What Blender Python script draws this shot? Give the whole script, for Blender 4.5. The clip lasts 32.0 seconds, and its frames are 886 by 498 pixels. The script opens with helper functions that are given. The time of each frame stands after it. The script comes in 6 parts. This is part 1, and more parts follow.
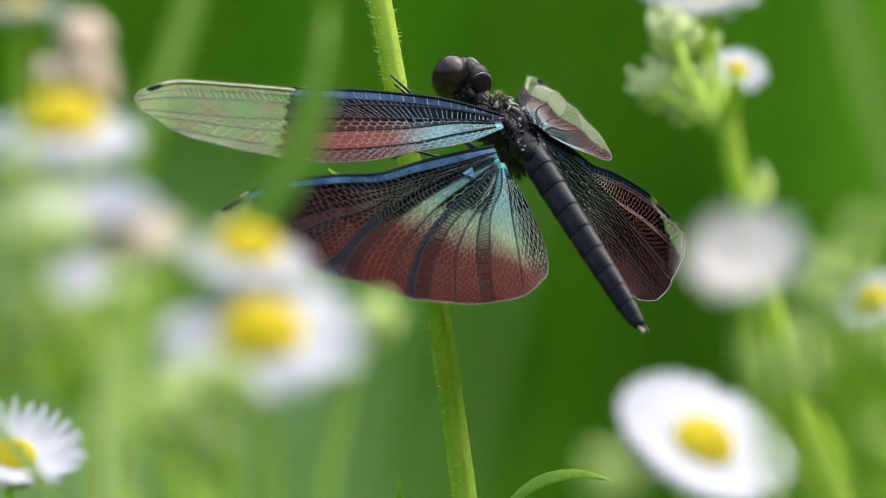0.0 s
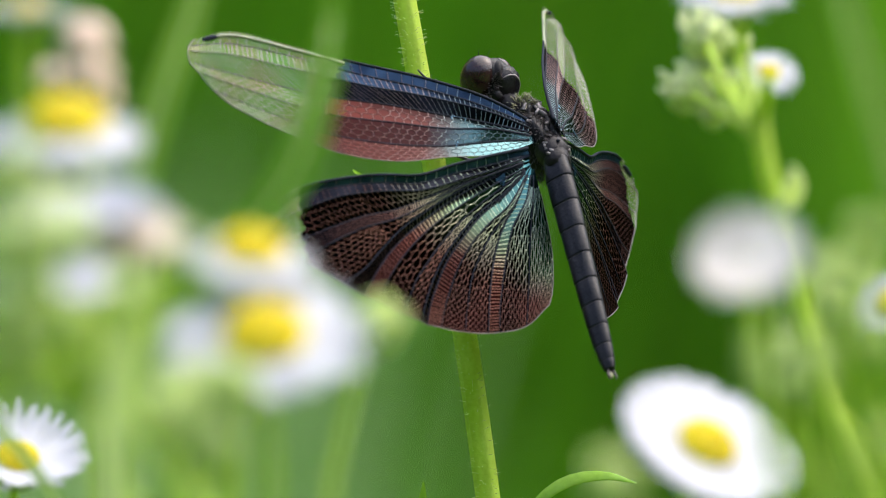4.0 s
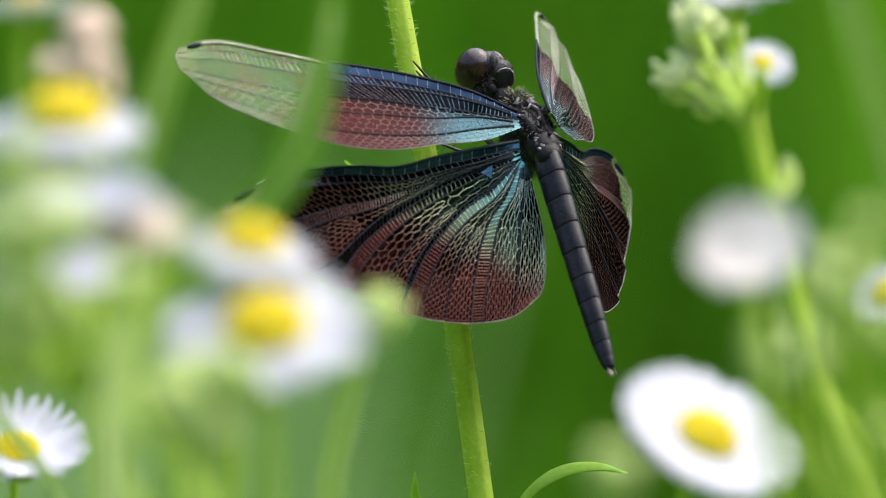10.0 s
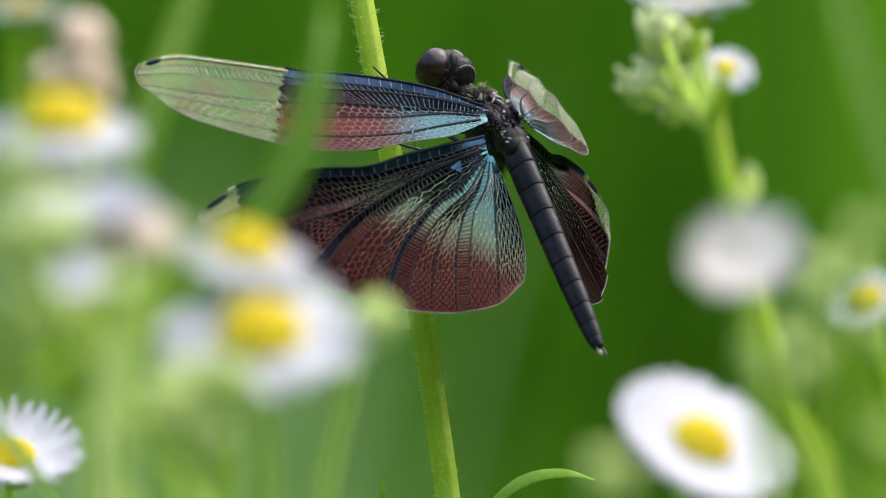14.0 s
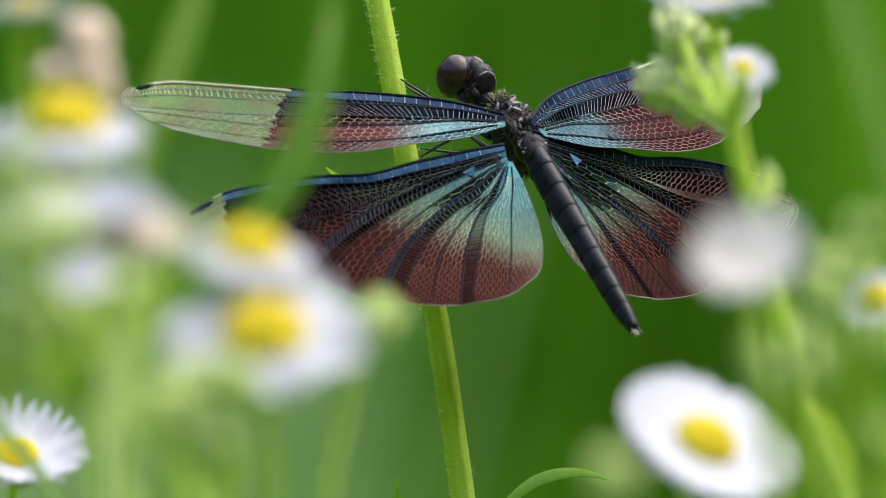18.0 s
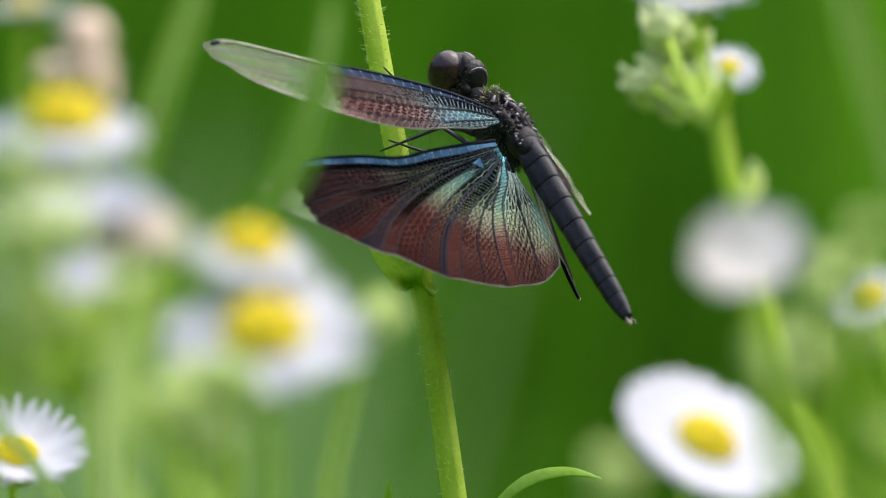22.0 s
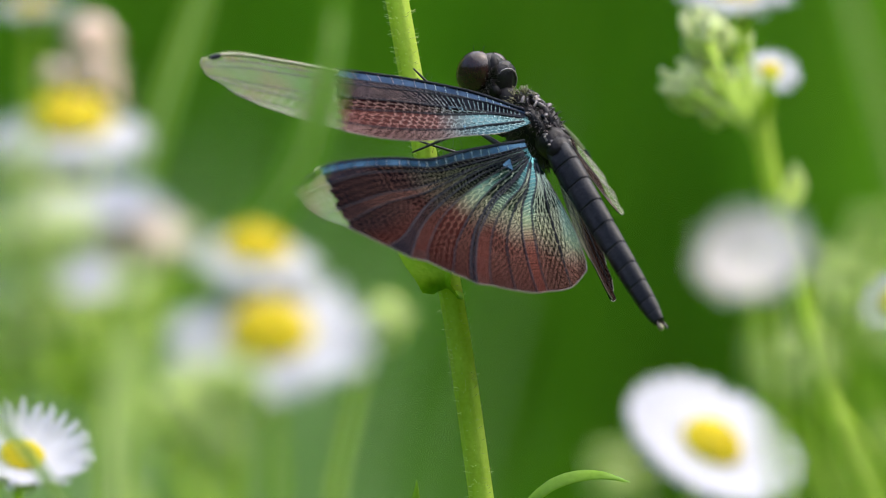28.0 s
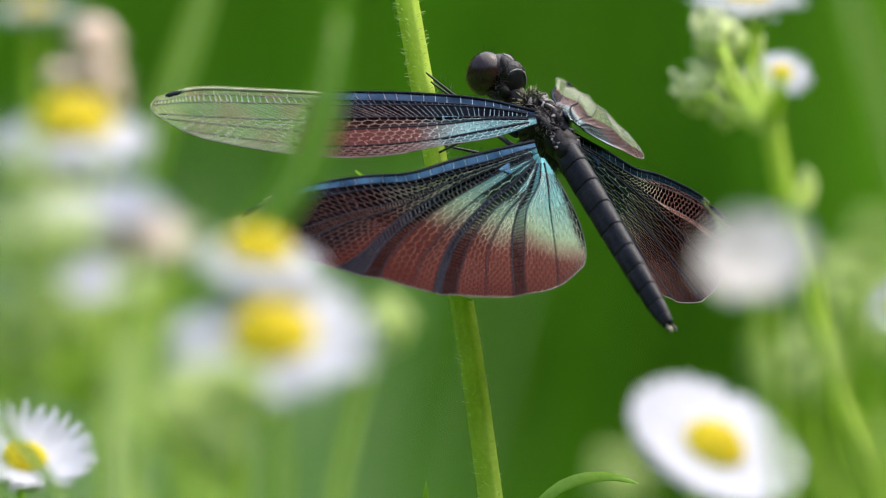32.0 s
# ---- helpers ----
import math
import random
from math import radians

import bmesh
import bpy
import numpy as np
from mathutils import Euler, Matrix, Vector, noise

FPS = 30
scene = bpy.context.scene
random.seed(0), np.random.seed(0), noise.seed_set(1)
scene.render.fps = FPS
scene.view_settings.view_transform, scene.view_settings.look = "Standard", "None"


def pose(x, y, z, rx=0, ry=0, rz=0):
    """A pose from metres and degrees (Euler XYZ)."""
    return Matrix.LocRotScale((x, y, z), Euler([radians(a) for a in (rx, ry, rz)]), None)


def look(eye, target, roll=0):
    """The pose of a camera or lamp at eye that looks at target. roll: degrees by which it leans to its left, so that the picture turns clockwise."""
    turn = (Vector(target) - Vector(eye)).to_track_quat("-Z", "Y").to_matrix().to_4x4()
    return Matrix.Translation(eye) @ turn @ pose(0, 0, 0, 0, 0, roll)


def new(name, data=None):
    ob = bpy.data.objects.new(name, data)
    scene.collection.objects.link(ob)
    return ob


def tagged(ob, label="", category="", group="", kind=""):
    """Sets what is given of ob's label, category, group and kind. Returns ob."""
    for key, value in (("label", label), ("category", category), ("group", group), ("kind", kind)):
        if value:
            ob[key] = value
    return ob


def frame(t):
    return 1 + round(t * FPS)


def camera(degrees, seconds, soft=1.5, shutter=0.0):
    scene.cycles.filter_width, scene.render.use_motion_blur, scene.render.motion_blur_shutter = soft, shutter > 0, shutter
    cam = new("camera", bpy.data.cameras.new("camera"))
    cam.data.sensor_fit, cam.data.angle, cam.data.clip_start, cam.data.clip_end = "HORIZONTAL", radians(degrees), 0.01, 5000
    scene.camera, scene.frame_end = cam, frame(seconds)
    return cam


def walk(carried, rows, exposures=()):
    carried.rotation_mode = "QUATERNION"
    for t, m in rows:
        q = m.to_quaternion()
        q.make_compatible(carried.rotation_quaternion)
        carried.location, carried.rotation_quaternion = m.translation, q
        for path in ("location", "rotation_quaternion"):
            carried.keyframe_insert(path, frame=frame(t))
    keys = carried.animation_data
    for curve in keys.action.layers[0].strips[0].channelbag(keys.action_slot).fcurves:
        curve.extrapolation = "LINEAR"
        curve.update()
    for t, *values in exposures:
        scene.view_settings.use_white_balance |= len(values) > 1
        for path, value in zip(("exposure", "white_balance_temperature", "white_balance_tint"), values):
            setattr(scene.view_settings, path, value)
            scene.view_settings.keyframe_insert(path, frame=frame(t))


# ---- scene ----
FOCUS = 1.0          # metres from the lens to the insect
EYE_Z = 0.6          # the lens's height over the ground


# ---- camera ----
cam = camera(4.678, 32.0, soft=0.8)
cam.data.dof.use_dof = True
cam.data.dof.focus_distance = 1.006
cam.data.dof.aperture_fstop = 36.0
CAMERA_SHAKE = [  # seconds, tilt and pan in degrees
    (0, 0.0078, -0.0092),
    (0.5, 0.017, -0.0078),
    (1, 0.0108, -0.0001),
    (1.5, 0.0124, -0.0137),
    (2, 0.0155, 0.0045),
    (2.5, 0.0093, 0.0212),
    (3, 0.0139, 0.006),
    (3.5, 0.0169, 0.0045),
    (5.5, 0.0277, 0.0411),
    (6, 0.0231, 0.0486),
    (6.5, 0.0231, 0.0501),
    (7, 0.0352, 0.0486),
    (7.5, 0.0277, 0.0761),
    (8, 0.0262, 0.0609),
    (8.5, 0.0185, 0.0302),
    (9, -0.0013, 0.0015),
    (9.5, -0.0272, 0.0243),
    (10, -0.0302, 0.0105),
    (10.5, -0.018, 0.0182),
    (11, 0.0093, -0.0046),
    (11.5, 0.0047, -0.0306),
    (12, 0.0078, -0.0336),
    (12.5, 0.0033, -0.029),
    (13, 0.0108, -0.0093),
    (13.5, 0.0032, -0.0138),
    (14, 0.0033, -0.0153),
    (14.5, 0.0079, -0.0138),
    (16.5, -0.009, 0.0304),
    (17, -0.015, 0.0183),
    (17.5, -0.0196, -0.0412),
    (18, 0.0003, 0.0045),
    (18.5, -0.0212, -0.0183),
    (19, -0.0028, -0.0321),
    (19.5, -0.0227, -0.032),
    (20, -0.0165, -0.0321),
    (20.5, -0.0045, -0.0062),
    (21, -0.0075, -0.0063),
    (21.5, -0.009, 0.0166),
    (22, -0.0059, 0.0045),
    (22.5, -0.0059, 0.0228),
    (23, -0.012, -0.023),
    (23.5, -0.0028, -0.0198),
    (24, -0.012, -0.0351),
    (24.5, -0.0075, -0.0047),
    (25, -0.0075, -0.0184),
    (25.5, -0.0075, 0.0167),
    (27.5, 0.0139, 0.0288),
    (28, 0.0139, 0.0334),
    (28.5, 0.0277, 0.0334),
    (29, 0.0215, 0.0578),
    (29.5, 0.0246, 0.0563),
    (30, 0.0262, 0.0486),
    (30.5, 0.0291, 0.0593),
    (31, 0.0292, 0.0517),
    (31.5, 0.0185, 0.0547),
    (32, 0.023, 0.0471),
]
walk(cam, [(t, pose(0, -FOCUS, EYE_Z, 90 + tilt, 0, pan)) for t, tilt, pan in CAMERA_SHAKE],
     [(0, 1.00), (1, 1.00), (2, 1.16), (12, 1.17), (13, 1.00), (32, 0.99)])

# ---- light ----
SUN_UP, SUN_ROUND = radians(62), radians(108)
world = bpy.data.worlds.new("sky")
scene.world = world
world.use_nodes = True
sky = world.node_tree.nodes.new("ShaderNodeTexSky")
sky.sky_type = "NISHITA"
sky.sun_disc = False
sky.sun_elevation, sky.sun_rotation = SUN_UP, math.pi - SUN_ROUND
sky.air_density, sky.dust_density, sky.ozone_density = 1.0, 3.0, 1.0
background = world.node_tree.nodes["Background"]
background.inputs["Strength"].default_value = 0.185
world.node_tree.links.new(sky.outputs["Color"], background.inputs["Color"])
sun_data = bpy.data.lights.new("sun", "SUN")
sun_data.energy, sun_data.angle, sun_data.color = 2.1, radians(110), (1.0, 0.96, 0.86)
sun = new("sun", sun_data)
toward = Vector((math.cos(SUN_UP) * math.sin(SUN_ROUND), -math.cos(SUN_UP) * math.cos(SUN_ROUND), math.sin(SUN_UP)))
sun.matrix_world = look(toward * 20, (0, 0, 0))
scene.view_settings.exposure = 1.10


# ---- materials ----
def shader(name, rough=0.5, metal=0.0):
    m = bpy.data.materials.new(name)
    m.use_nodes = True
    nt = m.node_tree
    b = nt.nodes["Principled BSDF"]
    b.inputs["Roughness"].default_value, b.inputs["Metallic"].default_value = rough, metal
    return m, nt, b


def node(nt, kind, **inputs):
    n = nt.nodes.new(kind)
    for key, value in inputs.items():
        n.inputs[key.replace("_", " ")].default_value = value
    return n


def ramp(nt, fac, stops):
    r = nt.nodes.new("ShaderNodeValToRGB")
    e = r.color_ramp.elements
    while len(e) < len(stops):
        e.new(0.5)
    for k, (p, c) in zip(e, stops):
        k.position, k.color = p, (*c, 1)
    nt.links.new(fac, r.inputs["Fac"])
    return r.outputs["Color"]


def mixed(nt, a, b, fac, how="MIX"):
    n = nt.nodes.new("ShaderNodeMix")
    n.data_type, n.blend_type = "RGBA", how
    for value, slot in ((fac, 0), (a, 6), (b, 7)):
        if isinstance(value, bpy.types.NodeSocket):
            nt.links.new(value, n.inputs[slot])
        else:
            n.inputs[slot].default_value = value if slot == 0 else (*value, 1)
    return n.outputs[2]


def math_node(nt, op, a, b=0.0, c=0.0):
    n = nt.nodes.new("ShaderNodeMath")
    n.operation = op
    for i, v in enumerate((a, b, c)):
        if isinstance(v, bpy.types.NodeSocket):
            nt.links.new(v, n.inputs[i])
        else:
            n.inputs[i].default_value = v
    return n.outputs[0]


def noisy(nt, scale, detail=4.0):
    t = nt.nodes.new("ShaderNodeTexCoord")
    n = node(nt, "ShaderNodeTexNoise", Scale=scale, Detail=detail)
    nt.links.new(t.outputs["Object"], n.inputs["Vector"])
    return n.outputs["Fac"]


def bumped(nt, b, height, strength, distance):
    n = node(nt, "ShaderNodeBump", Strength=strength, Distance=distance)
    nt.links.new(height, n.inputs["Height"])
    nt.links.new(n.outputs["Normal"], b.inputs["Normal"])


def surface(name, dark, light, rough, big, fine, bump=0.3, deep=0.0001, metal=0.0, sheer=0.0, gloss=0.5):
    """Two tones at two scales, with fine relief; sheer lets light through thin leaves."""
    m, nt, b = shader(name, rough, metal)
    b.inputs["Specular IOR Level"].default_value = gloss
    n1, n2 = noisy(nt, big), noisy(nt, fine)
    both = math_node(nt, "MULTIPLY_ADD", n1, 0.65, math_node(nt, "MULTIPLY", n2, 0.35))
    col = ramp(nt, both, [(0.34, dark), (0.66, light)])
    info = nt.nodes.new("ShaderNodeNewGeometry")
    tone = math_node(nt, "MULTIPLY_ADD", info.outputs["Random Per Island"], 0.35, 0.82)
    hsv = node(nt, "ShaderNodeHueSaturation")
    nt.links.new(tone, hsv.inputs["Value"])
    nt.links.new(col, hsv.inputs["Color"])
    nt.links.new(hsv.outputs["Color"], b.inputs["Base Color"])
    bumped(nt, b, n2, bump, deep)
    if sheer:
        out = nt.nodes["Material Output"]
        tl = nt.nodes.new("ShaderNodeBsdfTranslucent")
        nt.links.new(hsv.outputs["Color"], tl.inputs["Color"])
        mx = nt.nodes.new("ShaderNodeMixShader")
        mx.inputs[0].default_value = sheer
        nt.links.new(b.outputs[0], mx.inputs[1])
        nt.links.new(tl.outputs[0], mx.inputs[2])
        nt.links.new(mx.outputs[0], out.inputs["Surface"])
    return m


PERCH_LEAF = surface("perch_leaf", (0.16, 0.37, 0.006), (0.29, 0.52, 0.014), 0.55, 150, 1800, 0.5, 0.0002, sheer=0.45, gloss=0.12)
STEM_GREEN = surface("stem_green", (0.48, 0.66, 0.06), (0.66, 0.82, 0.13), 0.45, 250, 2500, 0.5, 0.0002, sheer=0.4)
LEAF_GREEN = surface("leaf_green", (0.20, 0.40, 0.02), (0.35, 0.58, 0.05), 0.45, 120, 1500, 0.4, 0.0002, sheer=0.3)
BUD_GREEN = surface("bud_green", (0.74, 0.85, 0.35), (0.89, 0.95, 0.54), 0.6, 300, 2500, 0.5, 0.0002, sheer=0.5)
BUD_TIP = surface("bud_tip", (0.82, 0.89, 0.50), (0.91, 0.95, 0.66), 0.6, 300, 2500, 0.3, 0.0001, sheer=0.4)
PETAL_WHITE = surface("petal_white", (0.61, 0.61, 0.67), (0.70, 0.70, 0.74), 0.6, 200, 2500, 0.2, 0.0001, sheer=0.3)
PETAL_FADED = surface("petal_faded", (0.66, 0.62, 0.57), (0.77, 0.73, 0.69), 0.7, 200, 2500, 0.2, 0.0001, sheer=0.2)
PETAL_CREAM = surface("petal_cream", (0.72, 0.60, 0.47), (0.84, 0.78, 0.68), 0.7, 260, 2500, 0.2, 0.0001, sheer=0.25)
PETAL_WILTED = surface("petal_wilted", (0.93, 0.68, 0.52), (0.97, 0.83, 0.71), 0.7, 300, 2500, 0.3, 0.0001, sheer=0.25)
DISC_YELLOW = surface("disc_yellow", (0.78, 0.60, 0.004), (0.88, 0.74, 0.01), 0.6, 300, 3000, 0.6, 0.0002)
GRASS_NEAR = surface("grass_near", (0.22, 0.42, 0.04), (0.38, 0.58, 0.09), 0.45, 40, 900, 0.3, 0.0002, sheer=0.35)
GRASS_VEIL = surface("grass_veil", (0.16, 0.38, 0.02), (0.26, 0.50, 0.04), 0.45, 40, 900, 0.3, 0.0002, sheer=0.4)
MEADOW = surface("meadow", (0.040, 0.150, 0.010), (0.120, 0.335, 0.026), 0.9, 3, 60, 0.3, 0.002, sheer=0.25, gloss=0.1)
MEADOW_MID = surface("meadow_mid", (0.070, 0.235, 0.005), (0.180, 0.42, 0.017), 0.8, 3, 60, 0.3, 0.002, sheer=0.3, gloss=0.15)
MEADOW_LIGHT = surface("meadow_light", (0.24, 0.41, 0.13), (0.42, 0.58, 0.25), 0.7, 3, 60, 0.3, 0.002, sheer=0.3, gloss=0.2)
SOIL = surface("soil", (0.03, 0.06, 0.01), (0.07, 0.12, 0.02), 0.9, 2, 40, 0.6, 0.01)
CHITIN = surface("chitin", (0.005, 0.004, 0.005), (0.020, 0.016, 0.019), 0.45, 500, 3500, 0.5, 0.0001, gloss=0.2)
ABDOMEN = surface("abdomen", (0.004, 0.004, 0.006), (0.018, 0.016, 0.021), 0.38, 450, 3000, 0.5, 0.0001, gloss=0.22)
FUZZ = surface("fuzz", (0.035, 0.027, 0.030), (0.16, 0.125, 0.132), 0.7, 500, 3500, 0.3, 0.0001)
PALE_FUZZ = surface("pale_fuzz", (0.22, 0.21, 0.12), (0.40, 0.38, 0.24), 0.7, 500, 3500, 0.3, 0.0001)
EYE_RED = surface("eye_maroon", (0.014, 0.005, 0.005), (0.042, 0.016, 0.014), 0.26, 400, 6000, 0.15, 0.00005, gloss=0.5)
PLATE_GREY = surface("plate_grey", (0.10, 0.082, 0.088), (0.23, 0.20, 0.205), 0.38, 900, 4000, 0.6, 0.0001)
PLATE_BLACK = surface("plate_black", (0.004, 0.0035, 0.005), (0.015, 0.012, 0.016), 0.32, 900, 4000, 0.6, 0.0001, gloss=0.25)
LEG_BLACK = surface("leg_black", (0.008, 0.008, 0.010), (0.02, 0.02, 0.022), 0.3, 500, 3000, 0.3, 0.0001)
VEIN_DARK = surface("vein_dark", (0.006, 0.008, 0.014), (0.018, 0.022, 0.034), 0.6, 400, 3000, 0.3, 0.00005, gloss=0.08)
VEIN_PALE = surface("vein_pale", (0.18, 0.21, 0.12), (0.34, 0.36, 0.22), 0.4, 400, 3000, 0.3, 0.00005)

VEIN_TIP = surface("vein_tip", (0.03, 0.028, 0.02), (0.09, 0.08, 0.06), 0.5, 400, 3000, 0.3, 0.00005)
VEIN_RIM = surface("vein_rim", (0.10, 0.09, 0.08), (0.22, 0.20, 0.17), 0.5, 400, 3000, 0.3, 0.00005)


def film(nt, col, rough, matte):
    """A coloured film that mirrors its surroundings, over a dull base of the same colour."""
    gloss = nt.nodes.new("ShaderNodeBsdfAnisotropic")
    gloss.inputs["Roughness"].default_value = rough
    nt.links.new(col, gloss.inputs["Color"])
    dull = nt.nodes.new("ShaderNodeBsdfDiffuse")
    nt.links.new(col, dull.inputs["Color"])
    mx = nt.nodes.new("ShaderNodeMixShader")
    mx.inputs[0].default_value = matte
    nt.links.new(gloss.outputs[0], mx.inputs[1])
    nt.links.new(dull.outputs[0], mx.inputs[2])
    nt.links.new(mx.outputs[0], nt.nodes["Material Output"].inputs["Surface"])
    relief = node(nt, "ShaderNodeBump", Strength=0.25, Distance=0.0001)
    nt.links.new(noisy(nt, 1800, 2), relief.inputs["Height"])
    for b in (gloss, dull):
        nt.links.new(relief.outputs["Normal"], b.inputs["Normal"])


def film_surface(name, dark, light, rough, matte=0.2):
    m, nt, b = shader(name)
    nt.nodes.remove(b)
    film(nt, ramp(nt, noisy(nt, 380, 4), [(0.34, dark), (0.66, light)]), rough, matte)
    return m


WING_BLACK = film_surface("wing_black", (0.0018, 0.0022, 0.0035), (0.0050, 0.0062, 0.010), 0.2, 0.1)
STEEL = film_surface("wing_steel", (0.010, 0.026, 0.048), (0.032, 0.068, 0.112), 0.2)
STEEL_LIGHT = film_surface("wing_sky_blue", (0.13, 0.26, 0.38), (0.20, 0.36, 0.48), 0.3)
NAVY = film_surface("wing_navy", (0.005, 0.010, 0.022), (0.015, 0.028, 0.054), 0.25)


def wing_shader(name, hind, gain, rough, matte, net=False):
    """Dark membrane with a metallic sheen: teal at the root, copper outside, black in patches of the fore part."""
    m, nt, b = shader(name)
    tc = nt.nodes.new("ShaderNodeTexCoord")
    sep = nt.nodes.new("ShaderNodeSeparateXYZ")
    nt.links.new(tc.outputs["Object"], sep.inputs[0])
    u = math_node(nt, "MULTIPLY", math_node(nt, "ABSOLUTE", sep.outputs[0]), 1000.0)
    v = math_node(nt, "MULTIPLY", sep.outputs[1], -1000.0)
    wob = math_node(nt, "MULTIPLY_ADD", noisy(nt, 260, 3), 5.0, -2.5)
    if hind:
        half = math_node(nt, "MULTIPLY", u, 0.62)
        r = math_node(nt, "SQRT", math_node(nt, "ADD", math_node(nt, "MULTIPLY", half, half), math_node(nt, "MULTIPLY", v, v)))
        # the inner field stays green further out
        r = math_node(nt, "SUBTRACT", r, math_node(nt, "MAXIMUM", math_node(nt, "MULTIPLY_ADD", u, -0.42, 2.6), 0.0))
        along = math_node(nt, "MULTIPLY", math_node(nt, "ADD", r, math_node(nt, "MULTIPLY", wob, 0.55)), 0.05)
        teal = [(0.0, (0.17, 0.50, 0.58)), (0.22, (0.18, 0.41, 0.39)), (0.40, (0.22, 0.35, 0.23)), (0.49, (0.15, 0.13, 0.09)), (0.57, (0.080, 0.026, 0.022)), (0.85, (0.055, 0.0145, 0.013))]
        pale = [(0.0, (0.58, 0.80, 0.74)), (0.40, (0.78, 0.84, 0.58)), (0.52, (0.58, 0.48, 0.38)), (0.62, (0.33, 0.17, 0.14)), (0.9, (0.18, 0.095, 0.085))]
    else:
        along = math_node(nt, "MULTIPLY", math_node(nt, "ADD", u, math_node(nt, "MULTIPLY", wob, 0.5)), 0.045)
        teal = [(0.0, (0.26, 0.56, 0.64)), (0.30, (0.22, 0.44, 0.52)), (0.43, (0.14, 0.13, 0.145)), (0.52, (0.125, 0.052, 0.053)), (0.85, (0.125, 0.041, 0.040))]
        pale = [(0.0, (0.55, 0.78, 0.80)), (0.40, (0.55, 0.68, 0.70)), (0.52, (0.60, 0.46, 0.44)), (0.9, (0.46, 0.30, 0.28))]
    col = ramp(nt, along, pale if net else teal)
    if not net:
        # soot-dark clouds in the fore part, streaked along the wing
        stretch = node(nt, "ShaderNodeMapping")
        stretch.inputs["Scale"].default_value = (0.35, 1.0, 1.0)
        nt.links.new(tc.outputs["Object"], stretch.inputs["Vector"])
        cloud = node(nt, "ShaderNodeTexNoise", Scale=420, Detail=3)
        nt.links.new(stretch.outputs["Vector"], cloud.inputs["Vector"])
        lead = math_node(nt, "SUBTRACT", math_node(nt, "MULTIPLY", v, 1.0), math_node(nt, "MULTIPLY", u, 0.35 if hind else 0.10))
        soot = math_node(nt, "MULTIPLY_ADD", math_node(nt, "ADD", lead, math_node(nt, "MULTIPLY_ADD", cloud.outputs["Fac"], 3.0, -1.5)), 0.55, 0.08 if hind else 0.02)
        clamp = nt.nodes.new("ShaderNodeClamp")
        nt.links.new(soot, clamp.inputs[0])
        keep = math_node(nt, "MULTIPLY_ADD", clamp.outputs[0], 0.88, 0.12)
        col = mixed(nt, (0.006, 0.008, 0.012), col, keep)
    col = mixed(nt, col, (gain, gain, gain), 1.0, "MULTIPLY")
    nt.nodes.remove(b)
    film(nt, col, rough, matte)
    return m


def clear_shader():
    m, nt, b = shader("wing_clear", 0.35, 0.35)
    col = ramp(nt, noisy(nt, 300, 3), [(0.38, (0.42, 0.78, 0.40)), (0.5, (0.78, 0.84, 0.60)), (0.62, (0.88, 0.52, 0.50))])
    nt.links.new(col, b.inputs["Base Color"])
    bumped(nt, b, noisy(nt, 1400, 2), 0.5, 0.0002)
    clear = nt.nodes.new("ShaderNodeBsdfTransparent")
    mx = nt.nodes.new("ShaderNodeMixShader")
    mx.inputs[0].default_value = 0.075
    nt.links.new(clear.outputs[0], mx.inputs[1])
    nt.links.new(b.outputs[0], mx.inputs[2])
    nt.links.new(mx.outputs[0], nt.nodes["Material Output"].inputs["Surface"])
    return m


FORE_NET, HIND_NET = wing_shader("fore_vein_net", False, 0.34, 0.30, 0.25, True), wing_shader("hind_vein_net", True, 0.34, 0.30, 0.25, True)
FORE_SHEEN, HIND_SHEEN, WING_CLEAR = wing_shader("fore_wing_sheen", False, 0.17, 0.16, 0.03), wing_shader("hind_wing_sheen", True, 0.18, 0.16, 0.03), clear_shader()


# ---- mesh helpers ----
def mesh(name, verts, faces, material, smooth=True):
    me = bpy.data.meshes.new(name)
    me.from_pydata([tuple(v) for v in verts], [], faces)
    me.materials.append(material)
    if smooth:
        me.polygons.foreach_set("use_smooth", [True] * len(me.polygons))
    me.update()
    return me


def part(name, me, parent, label="", m=None):
    ob = new(name, me)
    ob.parent = parent
    if m is not None:
        ob.matrix_basis = m
    if label:
        tagged(ob, label)
    return ob


def thing(name, place, label, category, group="", kind=""):
    ob = new(name)
    ob.empty_display_size = 0.01
    ob.location = place
    return tagged(ob, label, category, group, kind)


def spline(points, n):
    """n points along a smooth curve through the given ones, eased by the length of each leg."""
    p = [Vector(q) for q in points]
    h = [max(1e-9, (b - a).length) for a, b in zip(p, p[1:])]
    m = [(p[1] - p[0]) / h[0]]
    for i in range(1, len(p) - 1):
        m.append(((p[i] - p[i - 1]) / h[i - 1] * h[i] + (p[i + 1] - p[i]) / h[i] * h[i - 1]) / (h[i - 1] + h[i]))
    m.append((p[-1] - p[-2]) / h[-1])
    res = []
    for i in range(n):
        s = i / (n - 1) * (len(p) - 1)
        k = min(int(s), len(p) - 2)
        f = s - k
        g = 1 - f
        res.append(p[k] * ((1 + 2 * f) * g * g) + m[k] * (h[k] * f * g * g) + p[k + 1] * (f * f * (3 - 2 * f)) - m[k + 1] * (h[k] * f * f * g))
    return res


